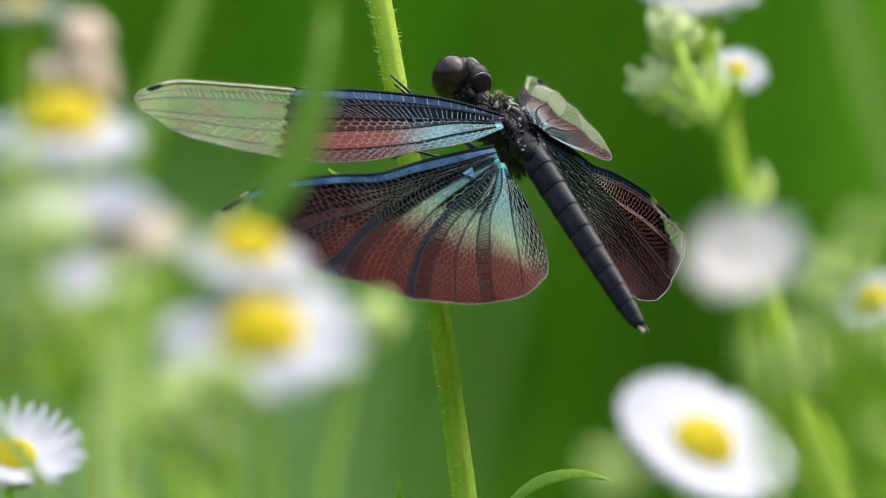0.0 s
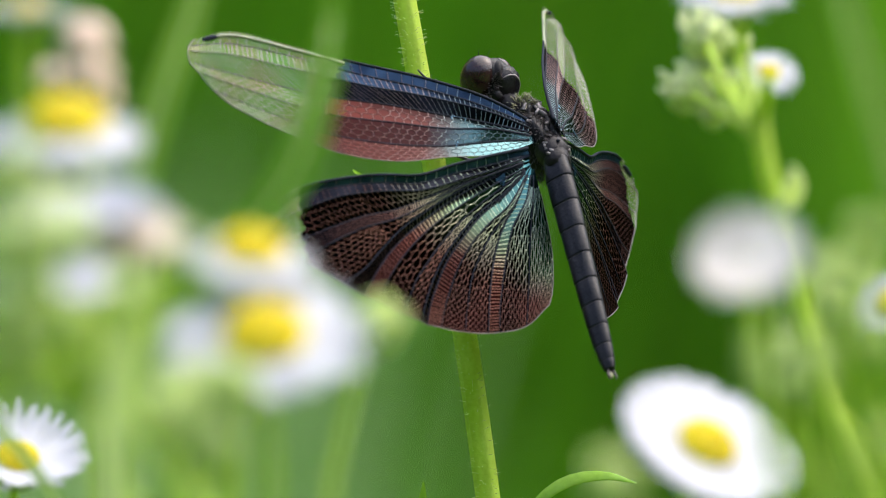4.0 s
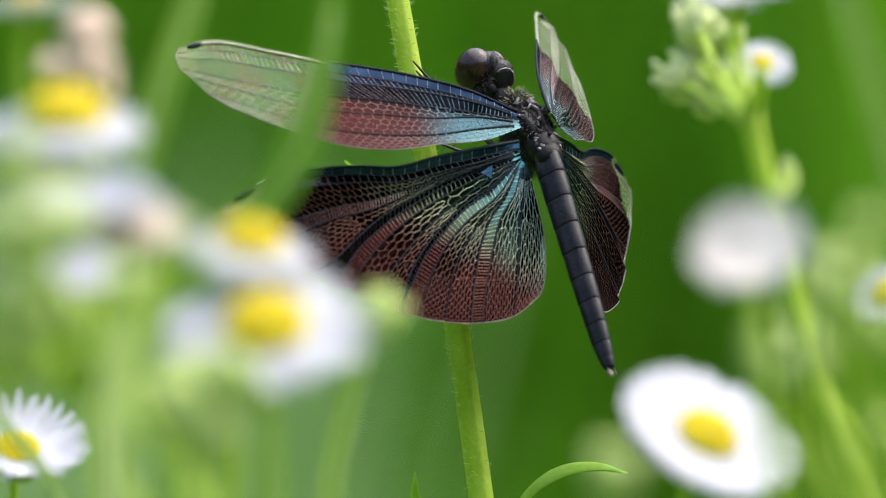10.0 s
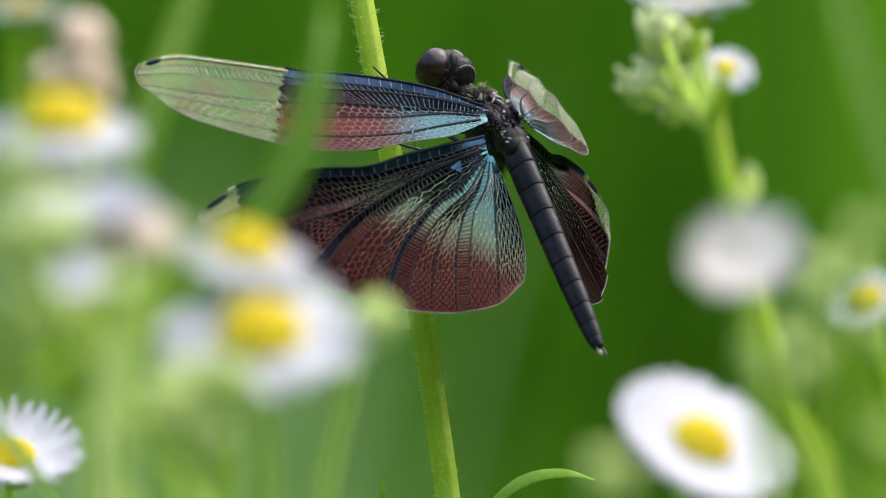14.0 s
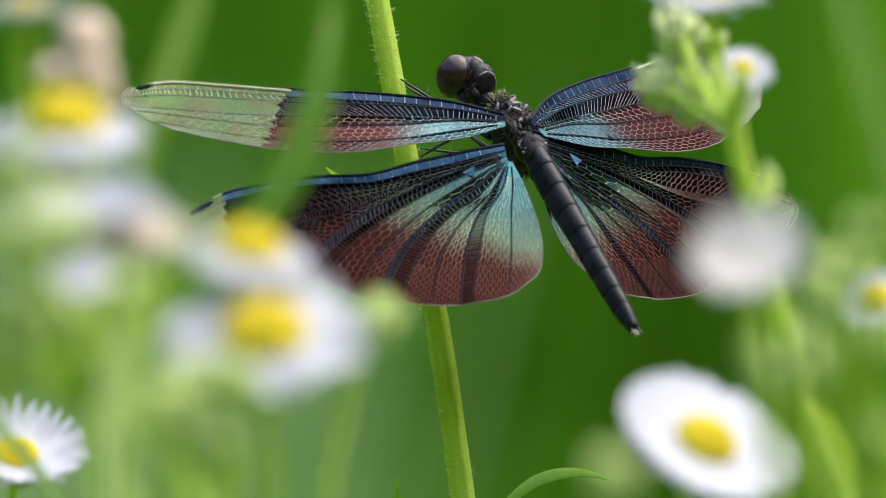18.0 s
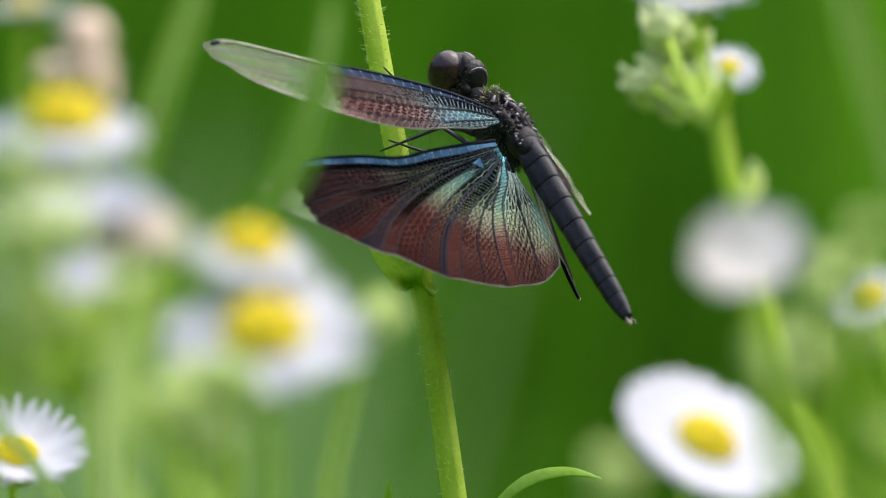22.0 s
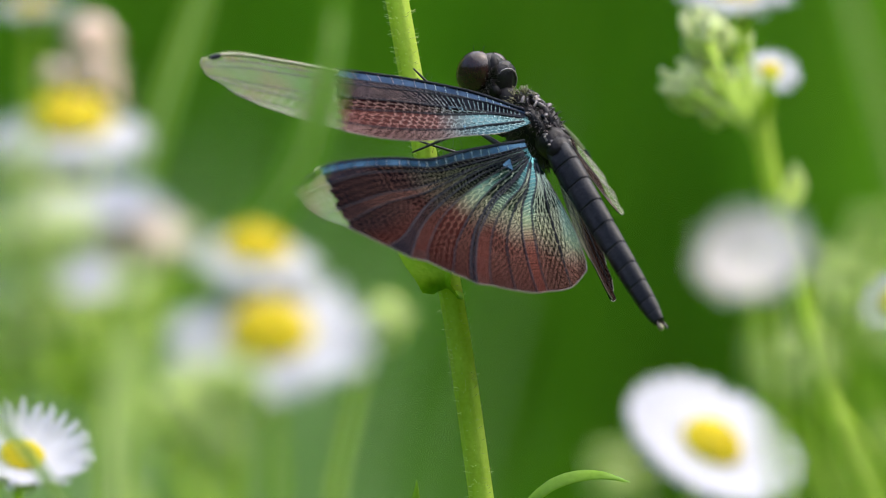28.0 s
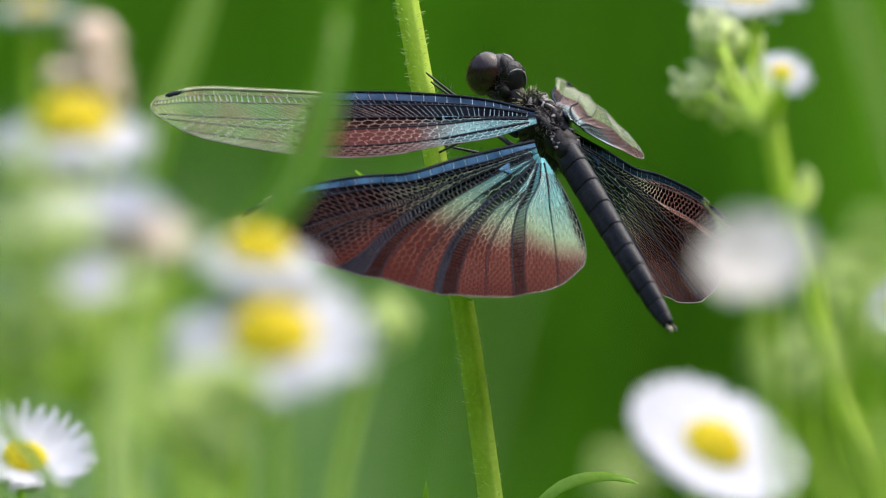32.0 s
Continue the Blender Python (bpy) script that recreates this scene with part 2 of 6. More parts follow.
def tube_geo(path, radii, sides=8, ribs=0.0):
    verts, faces = [], []
    n = len(path)
    ref = Vector((0.31, 0.52, 0.79))
    for i, p in enumerate(path):
        d = (path[min(i + 1, n - 1)] - path[max(i - 1, 0)]).normalized()
        a = d.cross(ref).normalized()
        b = d.cross(a)
        r = radii[i] if isinstance(radii, (list, tuple)) else radii
        for k in range(sides):
            g = 2 * math.pi * k / sides
            rr = r * (1 + (ribs if k % 2 else -ribs))
            verts.append(p + a * (rr * math.cos(g)) + b * (rr * math.sin(g)))
    for i in range(n - 1):
        for k in range(sides):
            j = (k + 1) % sides
            faces.append((i * sides + k, i * sides + j, (i + 1) * sides + j, (i + 1) * sides + k))
    faces.append(tuple(range(sides))[::-1])
    faces.append(tuple(range((n - 1) * sides, n * sides)))
    return verts, faces


def joined(geos):
    verts, faces = [], []
    for v, f in geos:
        k = len(verts)
        verts += v
        faces += [tuple(i + k for i in q) for q in f]
    return verts, faces


def tube(name, path, radii, material, sides=8, ribs=0.0):
    return mesh(name, *tube_geo(path, radii, sides, ribs), material)


def ball_geo(centre, radii, nu=16, nv=10, turn=None, rough=0.0, seed=0):
    verts, faces = [], []
    c = Vector(centre)
    for i in range(nv + 1):
        a = math.pi * i / nv
        for k in range(nu):
            g = 2 * math.pi * k / nu
            q = Vector((math.sin(a) * math.cos(g), math.sin(a) * math.sin(g), math.cos(a)))
            s = 1 + rough * noise.noise(q * 3.1 + Vector((seed, 0, 0)))
            w = Vector((q.x * radii[0], q.y * radii[1], q.z * radii[2])) * s
            verts.append(c + (turn @ w if turn else w))
    for i in range(nv):
        for k in range(nu):
            j = (k + 1) % nu
            faces.append((i * nu + k, i * nu + j, (i + 1) * nu + j, (i + 1) * nu + k))
    return verts, faces


def leaf_geo(path, widths, side, fold=0.15, thick=0.00018):
    """A leaf along a path: a folded strip with thickness, three points across."""
    verts, faces = [], []
    n = len(path)
    for i, p in enumerate(path):
        d = (path[min(i + 1, n - 1)] - path[max(i - 1, 0)]).normalized()
        s = (side - d * side.dot(d)).normalized()
        up = s.cross(d)
        w = widths[i]
        for off, h in ((-1, fold), (-0.5, fold * 0.35), (0, 0), (0.5, fold * 0.35), (1, fold)):
            verts.append(p + s * (w * off) + up * (w * h))
        for off, h in ((-1, fold), (0, 0), (1, fold)):
            verts.append(p + s * (w * off) + up * (w * h - thick))
    for i in range(n - 1):
        a, b = i * 8, i * 8 + 8
        for k in (0, 1, 2, 3, 5, 6):
            faces.append((a + k, a + k + 1, b + k + 1, b + k) if k < 4 else (a + k, b + k, b + k + 1, a + k + 1))
    return verts, faces


# ---- ground and distance ----
def build_ground():
    n = 40
    verts, faces = [], []
    for i in range(n + 1):
        for k in range(n + 1):
            x = math.copysign(abs(2 * i / n - 1) ** 3, i - n / 2) * 900
            y = math.copysign(abs(2 * k / n - 1) ** 3, k - n / 2) * 900
            verts.append((x, y, 0.02 * noise.noise(Vector((x, y, 0))) - 0.012))
    for i in range(n):
        for k in range(n):
            a = i * (n + 1) + k
            faces.append((a, a + n + 1, a + n + 2, a + 1))
    tagged(new("ground", mesh("ground", verts, faces, SOIL)), "dark mossy meadow ground under tall grass", "ground", kind="structure")


def meadow(name, count, near, far, half, tall, wide, material, label, seed, mid=0.0, droop=0.30):
    """Blades of grass standing on the ground, one sheet of geometry."""
    rnd = random.Random(seed)
    verts, faces = [], []
    for _ in range(count):
        y = rnd.uniform(near, far)
        x = mid + rnd.uniform(-half, half) * (0.35 + 0.65 * y / far)
        if near < 0:
            x, y = rnd.gauss(mid, half * 0.7), min(far, rnd.gauss(0.0, half * 0.7))
        h, w = rnd.uniform(*tall), rnd.uniform(*wide)
        turn, lean = rnd.uniform(0, 2 * math.pi), rnd.uniform(0.02, droop) * h
        face = rnd.uniform(-0.9, 0.9)
        sx, sy = math.cos(face) * w, math.sin(face) * w
        k = len(verts)
        for s in range(5):
            f = s / 4
            ww = (1 - f ** 2.2) * 0.95 + 0.05
            px, py, pz = x + math.cos(turn) * lean * f * f, y + math.sin(turn) * lean * f * f, h * f - 0.02
            verts += [(px - sx * ww, py - sy * ww, pz), (px, py - 0.2 * w * ww, pz), (px + sx * ww, py + sy * ww, pz)]
        for s in range(4):
            for c in (0, 1):
                a = k + s * 3 + c
                faces.append((a, a + 1, a + 4, a + 3))
    tagged(new(name, mesh(name, verts, faces, material)), label, "grass", kind="stuff")


# ---- flowers ----
def petals_geo(count, inner, outer, width, droop, seed, rows=2):
    rnd = random.Random(seed)
    geos = []
    for i in range(count):
        a = 2 * math.pi * (i + rnd.uniform(-0.3, 0.3)) / count
        out = outer * rnd.uniform(0.88, 1.04)
        lift = (i % rows) * 0.0003
        verts, faces = [], []
        ca, sa = math.cos(a), math.sin(a)
        bend = droop + rnd.uniform(-0.12, 0.12)
        for s in range(5):
            f = s / 4
            r = inner + (out - inner) * f
            z = lift + (out - inner) * bend * f * f
            w = width * (0.55 + 0.9 * f * (1.25 - f)) * (0.35 if s == 4 else 1)
            for off, h in ((-1, 0.0), (0, 0.25), (1, 0.0)):
                verts.append(Vector((ca * r - sa * w * off, sa * r + ca * w * off, z - w * h)))
        for s in range(4):
            for c in (0, 1):
                k = s * 3 + c
                faces.append((k, k + 1, k + 4, k + 3))
        geos.append((verts, faces))
    return joined(geos)


def disc_geo(radius, height):
    """A domed cushion of many tiny florets."""
    geos = [ball_geo((0, 0, 0), (radius, radius, height), 20, 10)]
    n = 110
    for i in range(n):
        f = (i + 0.5) / n
        r, a = math.sqrt(f) * 0.97, i * 2.39996
        z = math.sqrt(max(0.0, 1 - r * r))
        p = Vector((radius * r * math.cos(a), radius * r * math.sin(a), height * z))
        geos.append(ball_geo(p, (radius * 0.085,) * 3, 6, 4))
    return joined(geos)


def flower_head(parent, place, facing, size, seed, petals=PETAL_WHITE, disc=DISC_YELLOW, droop=0.02, spread=1.0, dome=0.75, count=84, single=False, heart=0.28, middle=0.37, dense=False):
    """Calyx, ray petals and yellow disc; facing is the way the face looks."""
    z = Vector(facing).normalized()
    m = Matrix.Translation(Vector(place) - parent.location) @ z.to_track_quat("Z", "X").to_matrix().to_4x4()
    r = size / 2
    bract = [ball_geo((0, 0, -r * 0.16), (r * 0.40, r * 0.40, r * 0.24), 16, 8)]
    for i in range(22):
        a = 2 * math.pi * i / 22
        d = Vector((math.cos(a), math.sin(a), 0))
        bract.append(leaf_geo([d * r * 0.2 - Vector((0, 0, r * 0.36)), d * r * 0.38 - Vector((0, 0, r * 0.2)), d * r * 0.44 + Vector((0, 0, r * 0.02))],
                              [r * 0.05, r * 0.06, r * 0.01], Vector((-d.y, d.x, 0)), 0.1, r * 0.01))
    head = part("flower_head", mesh("flower_head", *joined(bract), BUD_GREEN), parent, "green cup of narrow bracts", m)
    if single:
        rnd = random.Random(seed)
        shapes = [mesh("petal", *petals_geo(1, r * heart, r * spread, r * (0.10 if dense else 0.07), droop + k * 0.04, seed + k, 1), petals) for k in (-1, 0, 1)]
        for i in range(count):
            part("petal", shapes[i % 3], head, "", pose(0, 0, (i % 2) * 0.0003, 0, rnd.uniform(-3, 3) * (0.4 if dense else 1.0), 360 * (i + rnd.uniform(-0.2, 0.2)) / count) @ Matrix.Scale(rnd.uniform(0.99, 1.02) if dense else rnd.uniform(0.92, 1.05), 4))
    else:
        tagged(part("ray_petals", mesh("ray_petals", *petals_geo(count, r * heart, r * spread, r * 0.055, droop, seed), petals), head, "ring of narrow white petals"), kind="stuff")
    if disc:
        part("disc", mesh("disc", *disc_geo(r * middle, r * middle * dome), disc), head, "domed yellow centre")
    return head


def bud_head(parent, place, facing, size, seed, tip=None):
    """A closed bud: a ribbed green cup of bracts, with a pale tuft at its mouth."""
    z = Vector(facing).normalized()
    m = Matrix.Translation(Vector(place) - parent.location) @ z.to_track_quat("Z", "X").to_matrix().to_4x4()
    r = size / 2
    geos = [ball_geo((0, 0, 0), (r, r, r * 0.92), 18, 12, None, 0.12, seed)]
    rnd = random.Random(seed)
    for i in range(26):
        a = 2 * math.pi * i / 26 + rnd.uniform(-0.1, 0.1)
        d = Vector((math.cos(a), math.sin(a), 0))
        geos.append(leaf_geo([d * r * 0.6 - Vector((0, 0, r * 0.8)), d * r * 1.06, d * r * 0.7 + Vector((0, 0, r * 0.85))], [r * 0.1, r * 0.11, r * 0.02], Vector((-d.y, d.x, 0)), 0.2, r * 0.03))
    bud = part("bud", mesh("bud", *geos[0], BUD_GREEN), parent, "", m)
    tagged(part("bract_cover", mesh("bract_cover", *joined(geos[1:]), BUD_GREEN if tip else BUD_TIP), bud, "narrow overlapping bracts"), kind="stuff")
    tuft = []
    for i in range(48):
        a, q = rnd.uniform(0, 2 * math.pi), rnd.uniform(0, 0.85)
        d = Vector((math.cos(a) * q, math.sin(a) * q, 0)) * r
        tuft.append(tube_geo([d + Vector((0, 0, r * 0.6)), d * 1.3 + Vector((0, 0, r * rnd.uniform(1.0, 1.25)))], [r * 0.12, r * 0.09], 5))
    part("tuft", mesh("tuft", *joined(tuft), tip or BUD_TIP), bud, "pale tuft of unopened petals")
    return bud


def globe_head(parent, place, facing, size, seed, petals, label):
    """A half-closed flower: petals stand up and curl in over a green cup."""
    z = Vector(facing).normalized()
    m = Matrix.Translation(Vector(place) - parent.location) @ z.to_track_quat("Z", "X").to_matrix().to_4x4()
    r = size / 2
    cup = part("flower_head", mesh("flower_head", *ball_geo((0, 0, -r * 0.55), (r * 0.62, r * 0.62, r * 0.45), 18, 10, None, 0.1, seed), BUD_GREEN), parent, "green cup of narrow bracts", m)
    rnd = random.Random(seed)
    geos = []
    for i in range(80):
        a, q = i * 2.39996, math.sqrt((i + 0.5) / 80)
        d = Vector((math.cos(a), math.sin(a), 0))
        top = Vector((0, 0, r * rnd.uniform(0.75, 1.05) * math.cos(q * 1.2)))
        path = [d * r * 0.5 * q - Vector((0, 0, r * 0.5)), d * r * (0.35 + 0.68 * q) * rnd.uniform(0.9, 1.05), d * r * 0.75 * q + top]
        geos.append(leaf_geo(path, [r * 0.05, r * 0.075, r * 0.03], Vector((-d.y, d.x, 0)), 0.1, r * 0.01))
    geos.append(ball_geo((0, 0, r * 0.05), (r * 0.84, r * 0.84, r * 0.80), 16, 10))
    part("ray_petals", mesh("ray_petals", *joined(geos), petals), cup, label)
    return cup


def hairs_geo(path, radius, count, length, seed):
    """Short bristles round a stalk."""
    rnd = random.Random(seed)
    geos = []
    for _ in range(count):
        s = rnd.uniform(0, len(path) - 1.001)
        k = int(s)
        p = path[k].lerp(path[k + 1], s - k)
        d = (path[k + 1] - path[k]).normalized()
        a = d.orthogonal().normalized()
        a.rotate(Matrix.Rotation(rnd.uniform(0, 2 * math.pi), 3, d))
        e = a + d * rnd.uniform(-0.2, 0.7)
        n = length * rnd.uniform(0.5, 1.2)
        geos.append(tube_geo([p + a * radius * 0.9, p + a * radius + e * n], [0.00003, 0.000012], 3))
    return joined(geos)


def stalk(parent, name, points, r0, r1, n=24, hair=0, seed=0, material=STEM_GREEN, ribs=0.06):
    """A tapering stalk through points in the world, part of a plant."""
    path = [p - parent.location for p in spline(points, n)]
    ob = part(name, tube(name, path, [r0 + (r1 - r0) * i / (n - 1) for i in range(n)], material, 12, ribs), parent)
    if hair:
        tagged(part("hairs", mesh("hairs", *hairs_geo(path, (r0 + r1) / 2, hair, 0.0005, seed), BUD_GREEN), ob, "fine pale bristles"), kind="stuff")
    return ob


def leaf(parent, points, wide, side, n=14, material=LEAF_GREEN, name="leaf", label="", fold=0.2, shape=0.8):
    path = [p - parent.location for p in spline(points, n)]
    widths = [wide * (math.sin(math.pi * min(1, (i / (n - 1)) ** shape * 0.94 + 0.06)) + 0.02) for i in range(n)]
    return part(name, mesh(name, *leaf_geo(path, widths, Vector(side), fold), material), parent, label)


build_ground()
meadow("near_meadow", 20000, -4.0, 2.4, 4.0, (0.10, 0.40), (0.002, 0.006), MEADOW_MID, "short green meadow grass round the flowers", 10, 0.0, 0.6)
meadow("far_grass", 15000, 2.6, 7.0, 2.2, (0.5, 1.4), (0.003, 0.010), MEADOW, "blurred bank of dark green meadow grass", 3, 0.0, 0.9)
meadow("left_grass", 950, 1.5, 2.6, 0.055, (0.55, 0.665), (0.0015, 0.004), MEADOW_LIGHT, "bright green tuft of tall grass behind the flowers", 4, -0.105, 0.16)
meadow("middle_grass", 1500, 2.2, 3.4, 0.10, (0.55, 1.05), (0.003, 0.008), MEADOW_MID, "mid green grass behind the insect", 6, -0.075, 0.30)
meadow("low_grass", 700, 1.5, 2.6, 0.13, (0.48, 0.585), (0.002, 0.005), MEADOW_MID, "low tufts of mid green grass", 9, 0.0, 0.24)
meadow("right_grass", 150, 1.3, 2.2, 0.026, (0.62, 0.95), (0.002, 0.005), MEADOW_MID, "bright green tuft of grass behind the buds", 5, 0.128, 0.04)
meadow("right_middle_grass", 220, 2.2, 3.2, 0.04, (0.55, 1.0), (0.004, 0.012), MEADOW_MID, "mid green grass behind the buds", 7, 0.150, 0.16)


def reflection_screen():
    """A ring of crossed dark leaf clumps round the meadow, far behind all else: added to darken the wings' low
    reflections.
    """
    rnd = random.Random(8)
    verts, faces = [], []
    for _ in range(18000):
        a, h = rnd.uniform(0, 2 * math.pi), rnd.random()
        d = 24 + rnd.uniform(-3, 3)
        # taller at the back, to darken what the raised wings mirror
        top = 9.5 + 7.5 * max(0.0, math.sin(a)) ** 2 + 2.5 * noise.noise(Vector((math.cos(a) * 4, math.sin(a) * 4, 0)))
        c = Vector((math.cos(a) * d, math.sin(a) * d, h * top))
        s = rnd.uniform(0.5, 1.1)
        u = Vector((rnd.gauss(0, 1), rnd.gauss(0, 1), rnd.gauss(0, 1))).normalized() * s
        v = u.orthogonal().normalized() * s * 0.7
        k = len(verts)
        verts += [c - u, c + v, c + u, c - v, c + u.cross(v) * 0.5]
        faces += [(k, k + 1, k + 4), (k + 1, k + 2, k + 4), (k + 2, k + 3, k + 4), (k + 3, k, k + 4)]
    tagged(new("reflection_screen", mesh("reflection_screen", verts, faces, MEADOW, False)), "added ring of dark green leaf clumps that darkens low reflections", "trees", kind="stuff")


reflection_screen()

# ---- the plant that carries the insect ----
PERCH = thing("perch_plant", (0.024, 0.009, 0), "tall green hairy fleabane stem the dragonfly clings to", "plant")
STEM_LINE = [(0.024, 0.009, -0.02), (0.022, 0.009, 0.25), (0.012, 0.009, 0.50), (0.0034, 0.0090, 0.5768), (0.0020, 0.0090, 0.5869), (0.0013, 0.0090, 0.5916), (-0.0006, 0.0090, 0.6022), (-0.0027, 0.0090, 0.6137), (-0.0036, 0.0090, 0.6187), (-0.0044, 0.0090, 0.6232), (-0.0055, 0.0090, 0.6290), (-0.0062, 0.0090, 0.6337)]
stalk(PERCH, "stem", STEM_LINE, 0.00104, 0.00092, 80, 900, 5, ribs=0.16)
leaf(PERCH, [(0.0013, 0.0092, 0.5963), (-0.0, 0.0072, 0.5967), (-0.0021, 0.0085, 0.5991), (-0.0039, 0.0105, 0.6019), (-0.0063, 0.0125, 0.6051), (-0.0093, 0.0145, 0.6078)], 0.00185, (0.86, -0.25, -0.42), material=PERCH_LEAF, label="pointed green leaf clasping the stem", shape=0.66, fold=0.24, n=20)
leaf(PERCH, [(0.0050, 0.0090, 0.5701), (0.0069, 0.0080, 0.5756), (0.0105, 0.0060, 0.5787), (0.0144, 0.0050, 0.5793), (0.0171, 0.0050, 0.5786)], 0.0007, (0.2, 0.5, 0.85), label="narrow curved green leaf")
leaf(PERCH, [(0.0041, 0.0090, 0.5706), (-0.0002, 0.0080, 0.5728), (-0.0026, 0.0070, 0.5759), (-0.0026, 0.0060, 0.5788)], 0.0008, (0.8, 0.3, 0.1), label="narrow upright leaf tip")

# ---- the budding plant ----
BUDDING = thing("budding_plant", (0.02, -0.12, 0), "fleabane with green buds and one small open flower", "plant")
stalk(BUDDING, "stem", [(0.045, -0.12, -0.02), (0.045, -0.12, 0.3), (0.0388, -0.12, 0.565), (0.0344, -0.12, 0.5778), (0.0334, -0.12, 0.5812), (0.0318, -0.12, 0.5847), (0.0304, -0.12, 0.5881), (0.0294, -0.12, 0.5918), (0.0285, -0.12, 0.5955), (0.0279, -0.1200, 0.5987), (0.0260, -0.1200, 0.6051), (0.0248, -0.1200, 0.6110)], 0.0011, 0.0008, 60, 120, 6)
leaf(BUDDING, [(0.0265, -0.1200, 0.6032), (0.0275, -0.1210, 0.6046), (0.0278, -0.1220, 0.6060), (0.0276, -0.1220, 0.6072)], 0.0009, (1, 0.0, 0.2), label="small pointed leaf", material=BUD_GREEN)
leaf(BUDDING, [(0.0338, -0.12, 0.5796), (0.0335, -0.12, 0.5817), (0.0325, -0.12, 0.5840), (0.0314, -0.12, 0.5865), (0.0308, -0.12, 0.5886)], 0.0016, (1, -0.2, 0.2), label="narrow pointed upright leaf", shape=0.9, material=STEM_GREEN)
for i, (spot, aim, wide) in enumerate([((0.0217, -0.08, 0.6180), (-0.2, -0.7, 0.7), 0.0042), ((0.0202, -0.08, 0.6136), (-0.4, -0.7, 0.6), 0.0040), ((0.0237, -0.08, 0.6143), (0, -0.7, 0.7), 0.0027), ((0.0223, -0.08, 0.6117), (-0.2, -0.8, 0.5), 0.0027), ((0.0243, -0.08, 0.6171), (0.1, -0.5, 0.8), 0.0023), ((0.0214, -0.08, 0.6155), (-0.2, -0.7, 0.7), 0.0022)]):
    bud_head(BUDDING, spot, aim, wide, 20 + i)
    stalk(BUDDING, "stalk", [(0.0250, -0.1200, 0.6092), Vector((0.0236, -0.1200, 0.6104)).lerp(Vector(spot), 0.5), spot], 0.00032, 0.00026, 8)
flower_head(BUDDING, (0.0263, -0.1000, 0.6148), (0.1, -0.7, 0.65), 0.0054, 31, count=60)
stalk(BUDDING, "stalk", [(0.0249, -0.1200, 0.6104), (0.0254, -0.1220, 0.6128), (0.0256, -0.1240, 0.6141)], 0.0007, 0.0005, 8)
flower_head(BUDDING, (0.0230, -0.1200, 0.6206), (0.0, -0.3, 1), 0.0100, 32, count=70)
stalk(BUDDING, "stalk", [(0.0249, -0.1200, 0.6101), (0.0238, -0.1150, 0.6162), (0.0230, -0.1190, 0.6198)], 0.0006, 0.0005, 8)

# ---- flowers before the lens ----


def daisy_plant(name, base, heads, label, category="flower", branch=None):
    """A branching plant: each head is (place, facing, size, kind, droop); branch is where the stalks part."""
    ob = thing(name, base, label, category)
    fork = None
    for i, (spot, facing, size, kind, droop) in enumerate(heads):
        spot, z = Vector(spot), Vector(facing).normalized()
        foot = Vector((base[0], base[1], -0.02))
        neck = spot - z * size * 0.16
        low = neck - z * size * 0.7 - Vector((0, 0, size * 0.7))
        if fork is None:
            fork = foot.lerp(low, 0.86)
            fork.x, fork.y = low.x * 0.7 + base[0] * 0.3, low.y * 0.7 + base[1] * 0.3
            fork = Vector(branch) if branch else fork
            stalk(ob, "stem", [foot, foot.lerp(fork, 0.5), fork, low, neck], 0.00045, 0.0004, 26)
        else:
            stalk(ob, "stalk", [fork, fork.lerp(low, 0.6) - Vector((0, 0, 0.004)), low, neck], 0.0004, 0.00035, 14)
        seed = len(name) * 7 + i
        if kind == "open":
            flower_head(ob, spot, facing, size, seed, droop=droop, single=name in ("daisy", "low_daisy"), dense=name == "daisy", count=136 if name == "daisy" else 84, middle=0.36 if name == "daisy" else 0.3 if name == "low_daisy" else 0.5 if droop < -0.2 else 0.41)
        elif kind in ("globe", "cream", "pale"):
            flower_head(ob, spot, facing, size, seed, PETAL_CREAM if kind == "cream" else BUD_TIP if kind == "pale" else PETAL_WHITE if name == "pale_daisies" else PETAL_FADED, None, droop=droop, count=130, heart=0.02)
        elif kind == "wilted":
            globe_head(ob, spot, facing, size, seed, PETAL_WILTED, "withered pinkish brown petals")
        else:
            bud_head(ob, spot, facing, size, seed, BUD_GREEN)
    return ob


daisy_plant("daisy", (0.025, -0.15, 0), [((0.0204, -0.1500, 0.5847), (0.38, -0.57, 0.74), 0.0142, "open", 0.0)], "white fleabane daisy with a yellow centre, wide open")
daisy_plant("faded_daisy", (0.090, -0.24, 0), [((0.0215, -0.2400, 0.5992), (-0.15, -0.72, 0.65), 0.0086, "globe", 0.25)], "greyish white fleabane flower half closed")
daisy_plant("daisy_cluster", (-0.012, -0.21, 0), [
    ((-0.0127, -0.2300, 0.5938), (-0.05, -0.58, 0.82), 0.0152, "open", -0.02),
    ((-0.0139, -0.2250, 0.5998), (0.12, -0.36, 0.93), 0.0100, "open", -0.25),
    ((-0.0051, -0.2000, 0.5944), (0.5, -0.4, 0.6), 0.0036, "bud", 0)], "cluster of white fleabane daisies with yellow centres")
